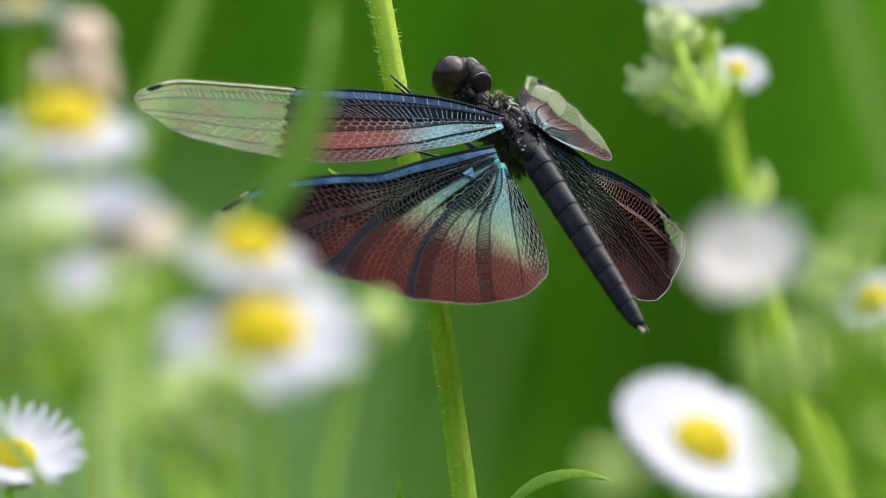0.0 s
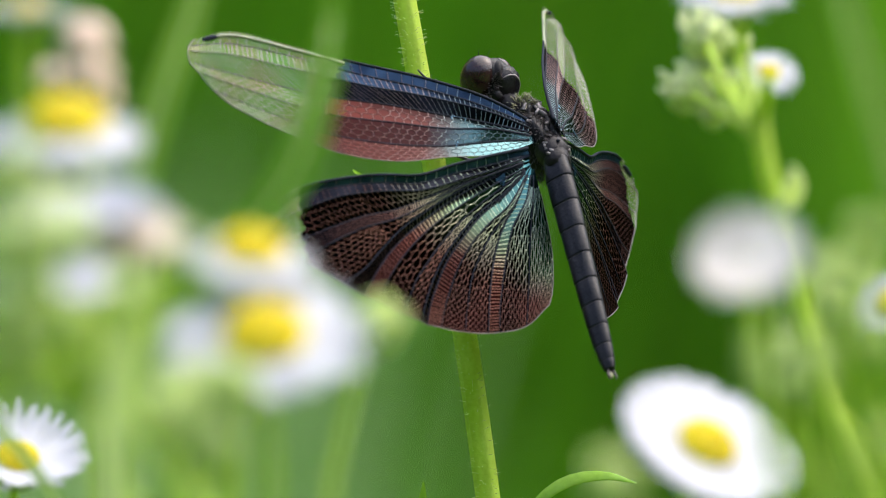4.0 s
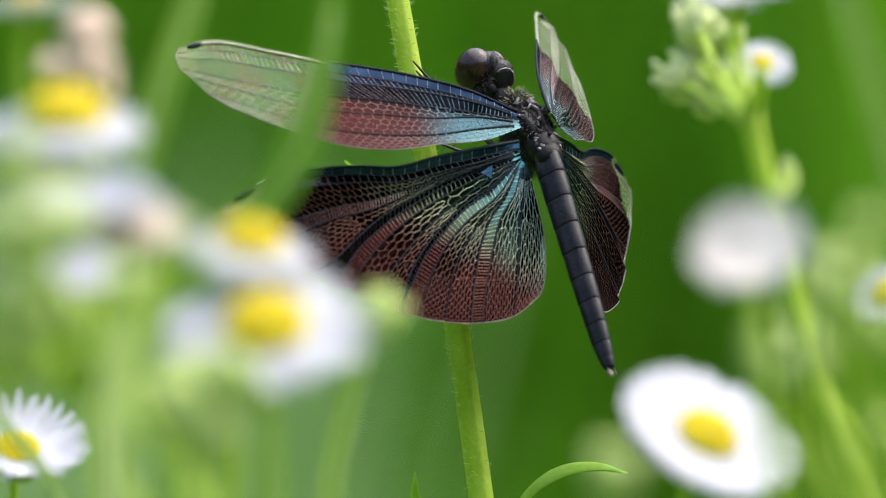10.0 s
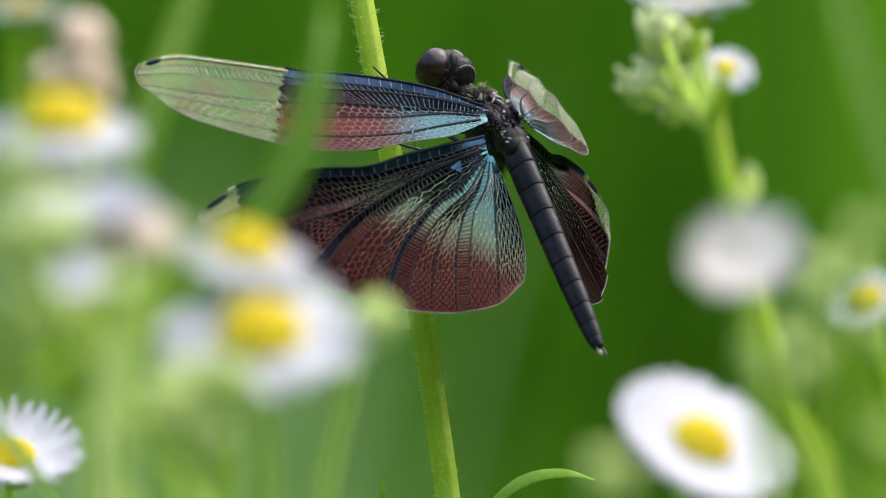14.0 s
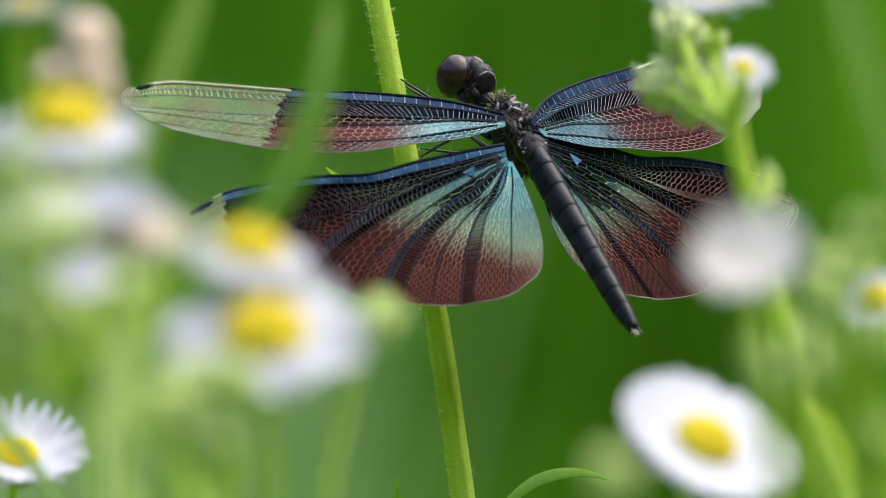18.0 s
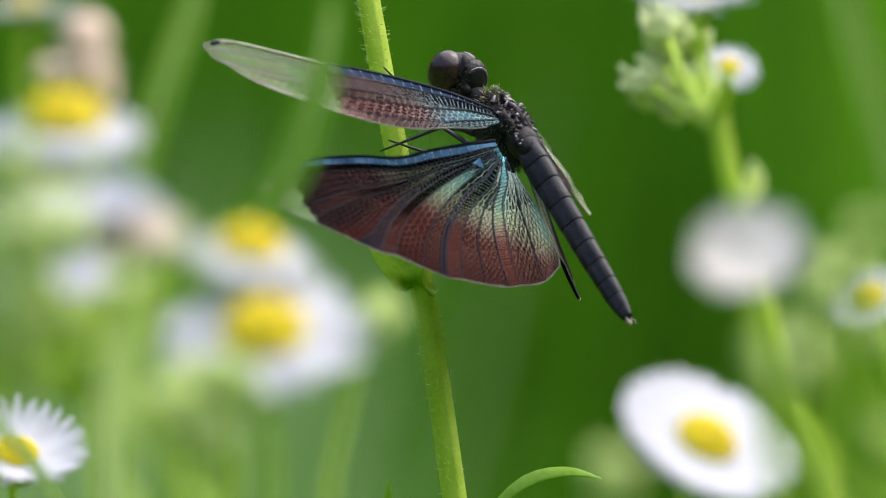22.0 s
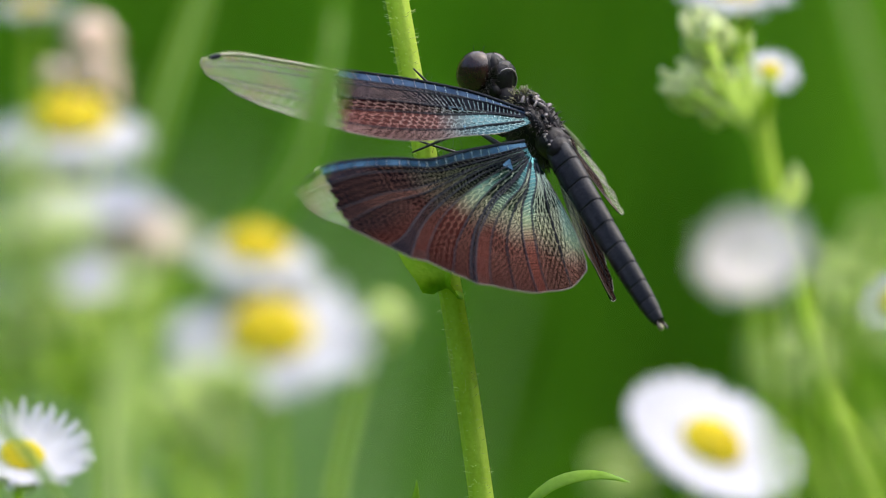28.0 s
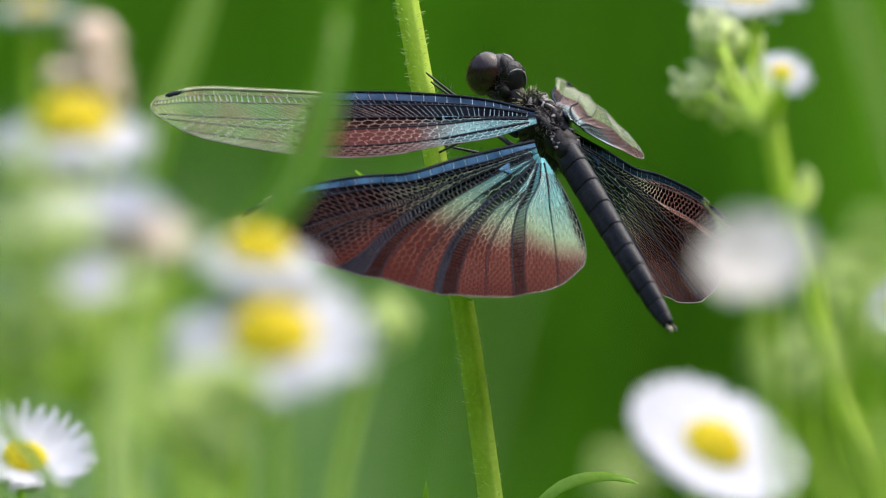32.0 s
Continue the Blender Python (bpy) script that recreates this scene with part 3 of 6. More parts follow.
daisy_plant("tall_daisy", (-0.012, -0.2, 0), [
    ((-0.0273, -0.2200, 0.6089), (0.0, -0.34, 0.95), 0.0122, "open", -0.28),
    ((-0.0261, -0.21, 0.6153), (0.0, -0.3, 1.0), 0.0044, "wilted", 0),
    ((-0.026, -0.21, 0.613), (0.0, -0.4, 1.0), 0.0046, "wilted", 0),
    ((-0.0253, -0.205, 0.6114), (0.1, -0.4, 0.9), 0.0034, "wilted", 0),
    ((-0.0291, -0.2, 0.613), (-0.2, -0.4, 0.9), 0.0024, "wilted", 0)], "fleabane daisy with a wilted pinkish head above it", branch=(-0.0245, -0.21, 0.586))
daisy_plant("pale_daisies", (-0.020, -0.25, 0), [
    ((-0.0274, -0.24, 0.6025), (0.2, -0.6, 0.8), 0.0044, "globe", 0.35),
    ((-0.023, -0.25, 0.6027), (0.0, -0.6, 0.8), 0.0054, "globe", 0.35),
    ((-0.0222, -0.25, 0.6004), (-0.2, -0.6, 0.8), 0.0050, "cream", 0.35),
    ((-0.02, -0.25, 0.6006), (0.2, -0.6, 0.8), 0.0050, "cream", 0.35),
    ((-0.0252, -0.24, 0.5975), (0.0, -0.6, 0.8), 0.0056, "globe", 0.35),
    ((-0.0208, -0.235, 0.6026), (-0.2, -0.6, 0.8), 0.0028, "globe", 0.35),
    ((-0.0307, -0.22, 0.6045), (0.2, -0.6, 0.8), 0.0044, "bud", 0.35),
    ((-0.0275, -0.22, 0.6057), (0.0, -0.6, 0.8), 0.0036, "bud", 0.35),
    ((-0.0306, -0.23, 0.6008), (-0.2, -0.6, 0.8), 0.004, "bud", 0.35),
    ((-0.0293, -0.22, 0.5991), (0.2, -0.6, 0.8), 0.0036, "bud", 0.35),
    ((-0.0254, -0.23, 0.6004), (0.0, -0.6, 0.8), 0.0034, "bud", 0.35)], "half-closed pale fleabane flowers on thin stalks", branch=(-0.0235, -0.245, 0.592))
daisy_plant("low_daisy", (-0.043, -0.06, 0), [((-0.0372, -0.0550, 0.5819), (0.15, -0.58, 0.8), 0.0130, "open", 0.33)], "half-open white fleabane daisy low among stems")
daisy_plant("green_buds", (-0.022, -0.27, 0), [
    ((-0.0185, -0.2650, 0.5888), (0.1, -0.5, 0.9), 0.0036, "bud", 0), ((-0.0145, -0.2650, 0.5905), (0.2, -0.5, 0.9), 0.0040, "bud", 0),
    ((-0.0160, -0.2650, 0.5872), (-0.2, -0.5, 0.9), 0.0038, "bud", 0), ((-0.0175, -0.2600, 0.5904), (0.0, -0.5, 0.9), 0.0030, "bud", 0)], "pale green closed fleabane buds")
daisy_plant("pale_bud_plant", (0.11, 1.4, 0), [((0.0751, 1.4000, 0.5732), (0.1, -0.4, 0.9), 0.0130, "bud", 0)], "soft pale green closed fleabane bud behind the daisy")
daisy_plant("pale_bud_plant", (0.035, 0.8, 0), [((0.0282, 0.8000, 0.5612), (0.0, -0.4, 0.9), 0.0080, "bud", 0)], "soft pale green closed fleabane bud behind the daisy")
daisy_plant("pale_bud_plant", (0.09, 0.9, 0), [((0.0687, 0.9000, 0.5907), (0.1, -0.4, 0.9), 0.0115, "bud", 0)], "soft pale green closed fleabane bud far behind the flowers")
daisy_plant("bud_spray", (-0.090, -0.30, 0), [
    ((-0.0275, -0.30, 0.6048), (0.1, -0.6, 0.8), 0.0026, "bud", 0.3),
    ((-0.0280, -0.30, 0.6017), (-0.2, -0.6, 0.8), 0.0036, "pale", 0.3),
    ((-0.0251, -0.30, 0.6024), (0.2, -0.6, 0.8), 0.0034, "pale", 0.3),
    ((-0.0264, -0.30, 0.5995), (0.1, -0.6, 0.8), 0.0026, "bud", 0.3),
    ((-0.0280, -0.30, 0.5975), (-0.2, -0.6, 0.8), 0.0028, "pale", 0.3),
    ((-0.0208, -0.30, 0.5978), (0.2, -0.6, 0.8), 0.0024, "pale", 0.3),
    ((-0.0259, -0.30, 0.5957), (0.1, -0.6, 0.8), 0.0025, "bud", 0.3),
    ((-0.0279, -0.30, 0.5938), (-0.2, -0.6, 0.8), 0.0023, "bud", 0.3),
    ((-0.0233, -0.30, 0.5953), (0.2, -0.6, 0.8), 0.0020, "bud", 0.3),
    ((-0.0166, -0.30, 0.6004), (0.1, -0.6, 0.8), 0.0016, "bud", 0.3)], "spray of pale half-open fleabane buds on thin stalks", branch=(-0.038, -0.30, 0.600))
daisy_plant("bud_spray", (0.100, -0.30, 0), [
    ((0.0234, -0.30, 0.5926), (0.1, -0.5, 0.9), 0.0028, "bud", 0),
    ((0.0217, -0.30, 0.5918), (-0.2, -0.5, 0.9), 0.0020, "bud", 0),
    ((0.0257, -0.30, 0.5978), (0.2, -0.5, 0.9), 0.0025, "bud", 0),
    ((0.0272, -0.30, 0.6008), (0.1, -0.5, 0.9), 0.0022, "bud", 0),
    ((0.0281, -0.30, 0.5942), (-0.2, -0.5, 0.9), 0.0023, "bud", 0),
    ((0.0283, -0.30, 0.5876), (0.2, -0.5, 0.9), 0.0018, "bud", 0)], "soft green closed fleabane buds beside the faded flower", branch=(0.036, -0.30, 0.578))
EDGE = daisy_plant("edge_daisy", (0.075, -0.08, 0), [((0.0367, -0.1100, 0.5958), (-0.4, -0.6, 0.7), 0.0072, "open", 0.1)], "small white daisy with a yellow centre")
daisy_plant("upper_daisy", (-0.100, -0.25, 0), [((-0.0293, -0.2400, 0.6172), (0.0, -0.2, 1), 0.0062, "open", 0.0)], "white daisy at the top of a tall stalk")


def blade(place, points, wide, side, label, material=GRASS_NEAR):
    ob = thing("grass_blade", place, label, "grass", "grass blades round the flowers")
    path = [p - ob.location for p in spline([place] + points, 26)]
    widths = [wide * min(1, 0.3 + i / 8) * (1 - max(0, (i - 17) / 8) ** 2 * 0.9) for i in range(26)]
    part("blade", mesh("blade", *leaf_geo(path, widths, Vector(side), 0.25), material), ob)
    part("midrib", tube("midrib", [p + Vector((0, -0.00008, 0)) for p in path[:-2]], 0.00016, BUD_GREEN, 6), ob, "pale middle rib")


blade((-0.038, 0.25, 0), [(-0.0393, 0.2500, 0.5571), (-0.0364, 0.2500, 0.6027), (-0.0329, 0.2500, 0.6170), (-0.0289, 0.2500, 0.6287), (-0.0250, 0.2500, 0.6417)], 0.0021, (1, 0.2, 0.2), "blurred leaning light green grass blade")
blade((-0.0235, -0.20, 0), [(-0.0234, -0.20, 0.5867), (-0.0232, -0.20, 0.5913), (-0.0219, -0.20, 0.5948), (-0.0183, -0.20, 0.5980), (-0.0152, -0.20, 0.6009), (-0.0128, -0.20, 0.6036), (-0.0110, -0.20, 0.6065), (-0.0097, -0.20, 0.6100), (-0.0085, -0.20, 0.6159), (-0.0081, -0.20, 0.6221)], 0.0014, (1, 0.2, 0), "blurred arching bright green grass blade", GRASS_VEIL)
blade((0.034, -0.25, 0), [(0.0354, -0.2500, 0.5743), (0.0323, -0.2500, 0.6008), (0.0300, -0.2500, 0.6098), (0.0278, -0.2500, 0.6172), (0.0262, -0.2500, 0.6231)], 0.0009, (1, 0.1, 0), "blurred pale green blade")
blade((-0.030, -0.11, 0), [(-0.0299, -0.11, 0.5759), (-0.0319, -0.11, 0.5796), (-0.0338, -0.11, 0.5824), (-0.0357, -0.11, 0.5847), (-0.0382, -0.11, 0.5868)], 0.0005, (1, 0.1, 0.5), "thin green blade leaning across the low daisy")
blade((-0.026, -0.27, 0), [(-0.0216, -0.2700, 0.5749), (-0.0222, -0.2700, 0.5879), (-0.0218, -0.2700, 0.5924), (-0.0203, -0.2700, 0.5955)], 0.0011, (1, 0.1, 0), "pale green blade close to the lens", BUD_GREEN)


# ---- the dragonfly ----
FLY = thing("dragonfly", (0.008, 0, 0.61), "black butterfly-like dragonfly with iridescent teal and copper wings", "dragonfly")
MM = 0.001


# Longitudinal lines of a wing, from root to rim: name, height of the pleat, points (out, back) in millimetres.
HIND_LINES = [
    ("costa", 0.0, [(0, -0.7), (4.5, -0.1), (9, 0.6), (13.6, 1.5), (18, 1.35), (23, 1.6), (27.5, 2.3), (32.3, 4.5)]),
    ("radius", -0.30, [(0, -0.1), (4.5, 0.7), (9, 1.4), (13.6, 2.2), (18, 2.05), (23, 2.25), (27.5, 3.0), (32.6, 5.1)]),
    ("sector", 0.22, [(0, 0.1), (4.5, 1.2), (9, 2.1), (13.6, 2.95), (18, 2.9), (23, 3.2), (27.5, 4.2), (32.7, 5.9)]),
    ("fork", -0.22, [(0.1, 0.4), (4, 1.35), (9, 2.5), (12.8, 3.55), (16.7, 4.55), (21, 5.15), (25, 6.1), (31.2, 7.8)]),
    ("fork_back", 0.22, [(0.1, 0.5), (4, 1.45), (9, 2.7), (13, 4.15), (17, 5.45), (21, 6.2), (25, 7.4), (29, 9.0)]),
    ("front_band", -0.12, [(0.1, 0.6), (4, 1.55), (8.4, 2.85), (12.5, 4.5), (16, 6.1), (19, 8.0), (21.8, 10.0), (24.6, 11.3)]),
    ("front_ladder", -0.40, [(0.1, 0.7), (4, 1.75), (8.4, 3.25), (12.5, 5.1), (16, 7.0), (19, 9.1), (21.2, 11.2), (22.4, 12.4)]),
    ("front_ladder_back", 0.36, [(0.1, 0.9), (4, 2.3), (8.8, 4.25), (12.6, 6.05), (15.8, 8.0), (18.4, 10.1), (20.2, 12.0), (20.9, 13.1)]),
    ("middle", 0.10, [(0.1, 0.95), (3.7, 2.8), (7.8, 4.9), (11.2, 7.1), (13.9, 9.3), (16.2, 11.5), (17.6, 13.4), (18.4, 14.3)]),
    ("middle_band", -0.26, [(0.1, 1.0), (3.4, 3.3), (6.8, 5.1), (9.7, 7.2), (11.9, 9.1), (13.9, 11.4), (15.4, 13.6), (16.3, 15.1)]),
    ("middle_ladder", -0.36, [(0.1, 1.05), (3.5, 3.6), (6.8, 5.5), (9.6, 7.7), (11.7, 9.6), (13.5, 11.9), (14.9, 14.0), (15.6, 15.4)]),
    ("middle_ladder_back", 0.34, [(0.1, 1.1), (3.7, 4.7), (6.7, 6.5), (9.2, 8.5), (11, 10.5), (12.6, 12.8), (13.6, 14.4), (14.3, 15.8)]),
    ("supplement", 0.02, [(0.1, 1.15), (2.9, 4.8), (5.5, 6.8), (7.6, 9.0), (9.1, 11.0), (10.2, 13.4), (10.9, 15.0), (11.4, 16.3)]),
    ("loop", -0.24, [(0.1, 1.2), (2.2, 4.1), (4.5, 6.9), (5.8, 9.1), (6.6, 11.0), (7.3, 12.8), (8.0, 14.8), (8.6, 16.5)]),
    ("loop_back", 0.28, [(0.0, 1.25), (1.4, 4.2), (3.5, 6.7), (4.7, 9.2), (5.5, 11.2), (6.2, 12.9), (6.9, 14.8), (7.4, 16.5)]),
    ("anal", 0.05, [(-0.2, 1.3), (0.4, 4.2), (1.1, 6.6), (1.7, 9.0), (2.3, 11.3), (2.9, 13.2), (3.5, 14.9), (4.0, 16.0)]),
    ("inner_edge", -0.20, [(-0.3, 1.3), (-0.9, 3.6), (-1.2, 6.0), (-1.3, 8.0), (-1.1, 10.0), (-0.7, 11.6), (-0.1, 13.0), (0.6, 14.0)]),
]
FORE_LINES = [
    ("costa", 0.0, [(0, -0.6), (4.5, -1.8), (11, -2.0), (19, -1.3), (26, -1.0), (32, -0.4), (35.3, 1.6)]),
    ("radius", -0.32, [(0, -0.2), (4.5, -1.0), (11, -1.0), (18.5, -0.3), (26, 0.1), (32, 0.9), (35.8, 2.5)]),
    ("sector", 0.26, [(0, 0.1), (4.6, -0.2), (11, 0.15), (18, 1.1), (26, 1.7), (32, 2.3), (36, 3.3)]),
    ("median", -0.28, [(0, 0.5), (4.7, 0.7), (9.8, 1.4), (15, 2.1), (22, 3.4), (29, 4.0), (35.7, 4.3)]),
    ("middle", 0.26, [(0, 0.8), (4.5, 1.6), (9.7, 3.2), (15, 4.3), (22, 5.6), (29, 5.6), (34.9, 5.3)]),
    ("cubitus", -0.20, [(0, 1.1), (4.2, 2.6), (9.5, 4.9), (14.5, 6.4), (21, 7.5), (28, 7.2), (33.4, 6.6)]),
    ("trailing_edge", 0.08, [(0, 1.4), (4.2, 4.2), (9.3, 6.2), (14.5, 8.4), (20, 9.4), (26, 9.0), (31.4, 7.9)]),
]


class Loft:
    """The pleated plate of a wing, spanned between its longitudinal lines."""

    def __init__(self, lines, side, hind):
        self.side, self.hind, self.steps = side, hind, 120
        self.names = [name for name, _, _ in lines]
        self.pleat = [high for _, high, _ in lines]
        self.lines = [spline([(a, b, 0) for a, b in points], self.steps + 1) for _, _, points in lines]
        self.rim = spline([points[-1] + (0,) for _, _, points in lines], (len(lines) - 1) * 20 + 1)
        self.tip = (27.6, 0.10) if hind else (20.4, 0.30)

    def flat(self, p, w, f):
        """The place w of the way from line p to the next, f of the way from root to rim."""
        s = min(max(f, 0.0), 1.0) * self.steps
        k = min(int(s), self.steps - 1)
        a, b = self.lines[p], self.lines[p + 1]
        q = a[k].lerp(a[k + 1], s - k).lerp(b[k].lerp(b[k + 1], s - k), w)
        r = w * 20
        j = min(int(r), 19)
        out = self.rim[p * 20 + j].lerp(self.rim[p * 20 + j + 1], r - j) - a[-1].lerp(b[-1], w)
        return q + out * f ** 5

    def at(self, p, w, f, lift=0.0):
        q = self.flat(p, w, f)
        high = self.pleat[p] + (self.pleat[p + 1] - self.pleat[p]) * w
        high *= min(1.0, f / 0.16) * (1.08 - 0.62 * f) * (1.0 if self.hind else 0.9)
        camber = -0.6 * math.sin(math.pi * min(1.0, f * 0.9)) * (p + w) / len(self.pleat) if self.hind else 0.0
        return Vector((self.side * q.x, -q.y, high + camber + lift)) * MM

    def beyond(self, q):
        return q.x - self.tip[1] * q.y - self.tip[0]

    def border(self, p, w):
        """The share of the way from root to rim at which the dark part ends."""
        if self.beyond(self.flat(p, w, 1.0)) < 0.3:
            return 1.0
        f = next(k / 200 for k in range(60, 201) if self.beyond(self.flat(p, w, k / 200)) > 0)
        return min(1.0, f + 0.007 * math.sin((p + w) * 9.1) + 0.004 * math.sin((p + w) * 23.0))

    def panel(self, p, across, rows, tip=False):
        """Verts and faces of one strip between two lines: its dark part, or its clear tip."""
        ends = [self.border(p, j / across) for j in range(across + 1)]
        if tip and min(ends) >= 1.0:
            return [], []
        lo = [e if tip else 0.0 for e in ends]
        hi = [1.0 if tip else e for e in ends]
        verts = [self.at(p, j / across, lo[j] + (hi[j] - lo[j]) * k / rows) for k in range(rows + 1) for j in range(across + 1)]
        faces = []
        for k in range(rows):
            for j in range(across):
                a = k * (across + 1) + j
                q = (a, a + 1, a + across + 2, a + across + 1)
                faces.append(q if self.side > 0 else q[::-1])
        return verts, faces


def strand(p, q, w):
    d = q - p
    s, h = Vector((-d.y, d.x, 0)).normalized() * w, Vector((0, 0, w * 0.5))
    return [p - s, q - s, q + h, p + h, q + s, p + s], [(0, 1, 2, 3), (3, 2, 4, 5)]


HIND_PANELS = {  # line on the front side: kind of the strip behind it, cell size across and along
    "costa": ("costal_stripe", STEEL, 9, 1.3), "radius": ("dark_band", WING_BLACK, 9, 0.8), "sector": ("membrane", None, 1.1, 0.36),
    "fork": ("ladder_strip", None, 9, 0.36), "fork_back": ("membrane", None, 0.95, 0.50), "front_band": ("dark_band", WING_BLACK, 9, 0.5),
    "front_ladder": ("ladder_strip", None, 9, 0.42), "front_ladder_back": ("membrane", None, 0.78, 0.62), "middle": ("membrane", None, 0.62, 0.60),
    "middle_band": ("dark_band", WING_BLACK, 9, 0.5), "middle_ladder": ("ladder_strip", None, 9, 0.42), "middle_ladder_back": ("membrane", None, 0.55, 0.55),
    "supplement": ("membrane", None, 0.50, 0.55), "loop": ("ladder_strip", None, 9, 0.40), "loop_back": ("membrane", None, 0.42, 0.70), "anal": ("membrane", None, 0.42, 0.75)}
FORE_PANELS = {
    "costa": ("costal_stripe", NAVY, 9, 1.0), "radius": ("ladder_strip", NAVY, 9, 0.5), "sector": ("dark_band", WING_BLACK, 9, 0.55),
    "median": ("membrane", None, 0.80, 0.50), "middle": ("membrane", None, 0.62, 0.50), "cubitus": ("membrane", None, 0.50, 0.48)}
PANEL_LABELS = {"membrane": "iridescent field of small cells", "costal_stripe": "steel-blue stripe behind the leading edge", "dark_band": "blue-black band in a fold of the wing",
                "ladder_strip": "shining narrow strip with rungs of cross veins"}


def make_wing(name, side, hind, hinge, label):
    loft = Loft(HIND_LINES if hind else FORE_LINES, side, hind)
    panels = HIND_PANELS if hind else FORE_PANELS
    sheen, net_material = (HIND_SHEEN, HIND_NET) if hind else (FORE_SHEEN, FORE_NET)
    rnd = random.Random(11 if hind else 12)
    clear, extra, net, tip_net = [], [], [], []
    for p in range(len(loft.names) - 1):
        kind, material, wide, long = panels[loft.names[p]]
        across = 4 if wide > 5 else 10
        geo = loft.panel(p, across, 90)
        extra.append((kind, geo, material or sheen))
        clear.append(loft.panel(p, across, 24, True))
        # cross veins: rungs in the narrow strips, staggered cells in the fields
        span = (loft.lines[p][-1] - loft.lines[p][0]).length
        rows = int(span / long)
        if wide > 5:
            for k in range(2, rows):
                f = (k + rnd.uniform(-0.15, 0.15)) / rows
                a, b = loft.at(p, 0.03, f, 0.03), loft.at(p, 0.97, f, 0.03)
                (tip_net if f > loft.border(p, 0.5) else net).append(strand(a, b, 0.000036 if kind == "ladder_strip" else 0.000028))
            continue
        cut = [max((loft.flat(p, 0, k / 6) - loft.flat(p, 1, k / 6)).length for k in (z, z + 1, z + 2)) for z in (0, 2, 4)]
        for zone, first, last in ((0, 2, rows // 3), (1, rows // 3, rows * 2 // 3), (2, rows * 2 // 3, rows)):
            lines = max(2, round(cut[zone] / wide * (1.0, 1.15, 1.45)[zone]))
            spots = {}
            for j in range(lines + 1):
                for k in range(first, last + 1):
                    shift = (0.17 if (j + k) % 2 else -0.17) + rnd.uniform(-0.10, 0.10) if 0 < j < lines else 0.0
                    f = min(0.985, (k + rnd.uniform(-0.16, 0.16)) / rows)
                    spots[j, k] = (loft.at(p, min(1, max(0, (j + shift) / lines)), f, 0.03), f > loft.border(p, min(1.0, j / lines)))
            for (j, k), (a, out) in spots.items():
                pool, w = (tip_net, 0.000026) if out else (net, 0.000030 if hind else 0.000032)
                if (j, k + 1) in spots and 0 < j < lines:
                    pool.append(strand(a, spots[j, k + 1][0], w))
                if (j + k) % 2 and (j + 1, k) in spots:
                    pool.append(strand(a, spots[j + 1, k][0], w * 1.15))

    wing = part(name, mesh(name, *extra[0][1], extra[0][2]), FLY, label, Matrix.Translation(hinge))
    for kind, geo, material in extra[1:]:
        part(kind, mesh(kind, *geo, material), wing, PANEL_LABELS[kind])
    for verts, faces in clear:
        if faces and max((Vector(verts[f[0]]) - Vector(verts[f[2]])).length for f in faces) > 0.02 * MM:
            part("clear_tip", mesh("clear_tip", verts, faces, WING_CLEAR), wing, "transparent outer part of the wing")

    def line(p, w, f0, f1, n, lift=0.02):
        return [loft.at(p, w, f0 + (f1 - f0) * k / (n - 1), lift) for k in range(n)]

    last = len(loft.names) - 2
    turn, spot = loft.border(0, 0.0), (0.90 if hind else 0.88)
    part("leading_vein", tube("leading_vein", line(0, 0.0, 0.0, turn, 40), [0.00017 - 0.00005 * k / 39 for k in range(40)], VEIN_DARK, 6), wing, "stiff dark leading edge")
    part("leading_tip", tube("leading_tip", line(0, 0.0 if hind else 0.35, turn, spot, 24), 0.00010 if hind else 0.00017, VEIN_PALE, 6), wing, "pale leading edge of the clear tip")
    part("wing_spot", tube("wing_spot", line(0, 0.4, spot, spot + 0.07, 6), [0.00012, 0.00022, 0.00024, 0.00024, 0.00022, 0.00012], VEIN_DARK, 6), wing, "dark cell near the wing tip")
    rim = [loft.at(p, j / 10, 1.0) for p in range(last + 1) for j in range(10)] + [loft.at(last, 1.0, 1.0 - 0.02 * k) for k in range(44)]
    part("rim_vein", tube("rim_vein", rim, 0.00005, VEIN_RIM, 5), wing, "thin pale rim")
    # the main veins, along the lines
    for p in range(1, last + 1):
        end = loft.border(p, 0.0)
        main = loft.names[p].endswith(("ladder", "loop", "band")) or not hind
        radii = [(0.00010 if main else 0.00007) * (1.2 - 0.6 * k / 29) for k in range(30)]
        part("vein", tube("vein", line(p, 0.0, 0.03, end * 0.995, 30), radii, VEIN_DARK, 5), wing)
        if end < 0.97:
            part("vein", tube("vein", line(p, 0.0, end, 0.99, 12), 0.000050, VEIN_TIP, 5), wing, "brown vein in the clear tip")
    # the three-cornered cell near the root: a plate behind the hindwing's, an outline in the forewing
    if hind:
        a, b, c = (Vector((side * x, -y, 0.30)) * MM for x, y in ((3.5, 1.6), (4.9, 2.30), (3.85, 2.9)))
        low = Vector((0, 0, -0.12)) * MM
        part("triangle_cell", mesh("triangle_cell", [a, b, c, a + low, b + low, c + low], [(0, 1, 2) if side > 0 else (2, 1, 0), (0, 3, 4, 1), (1, 4, 5, 2), (2, 5, 3, 0)], STEEL, False), wing, "sky-blue three-cornered cell")
    else:
        a, b, c = loft.at(3, 0.0, 0.25, 0.06), loft.at(3, 0.0, 0.30, 0.06), loft.at(5, 0.2, 0.30, 0.06)
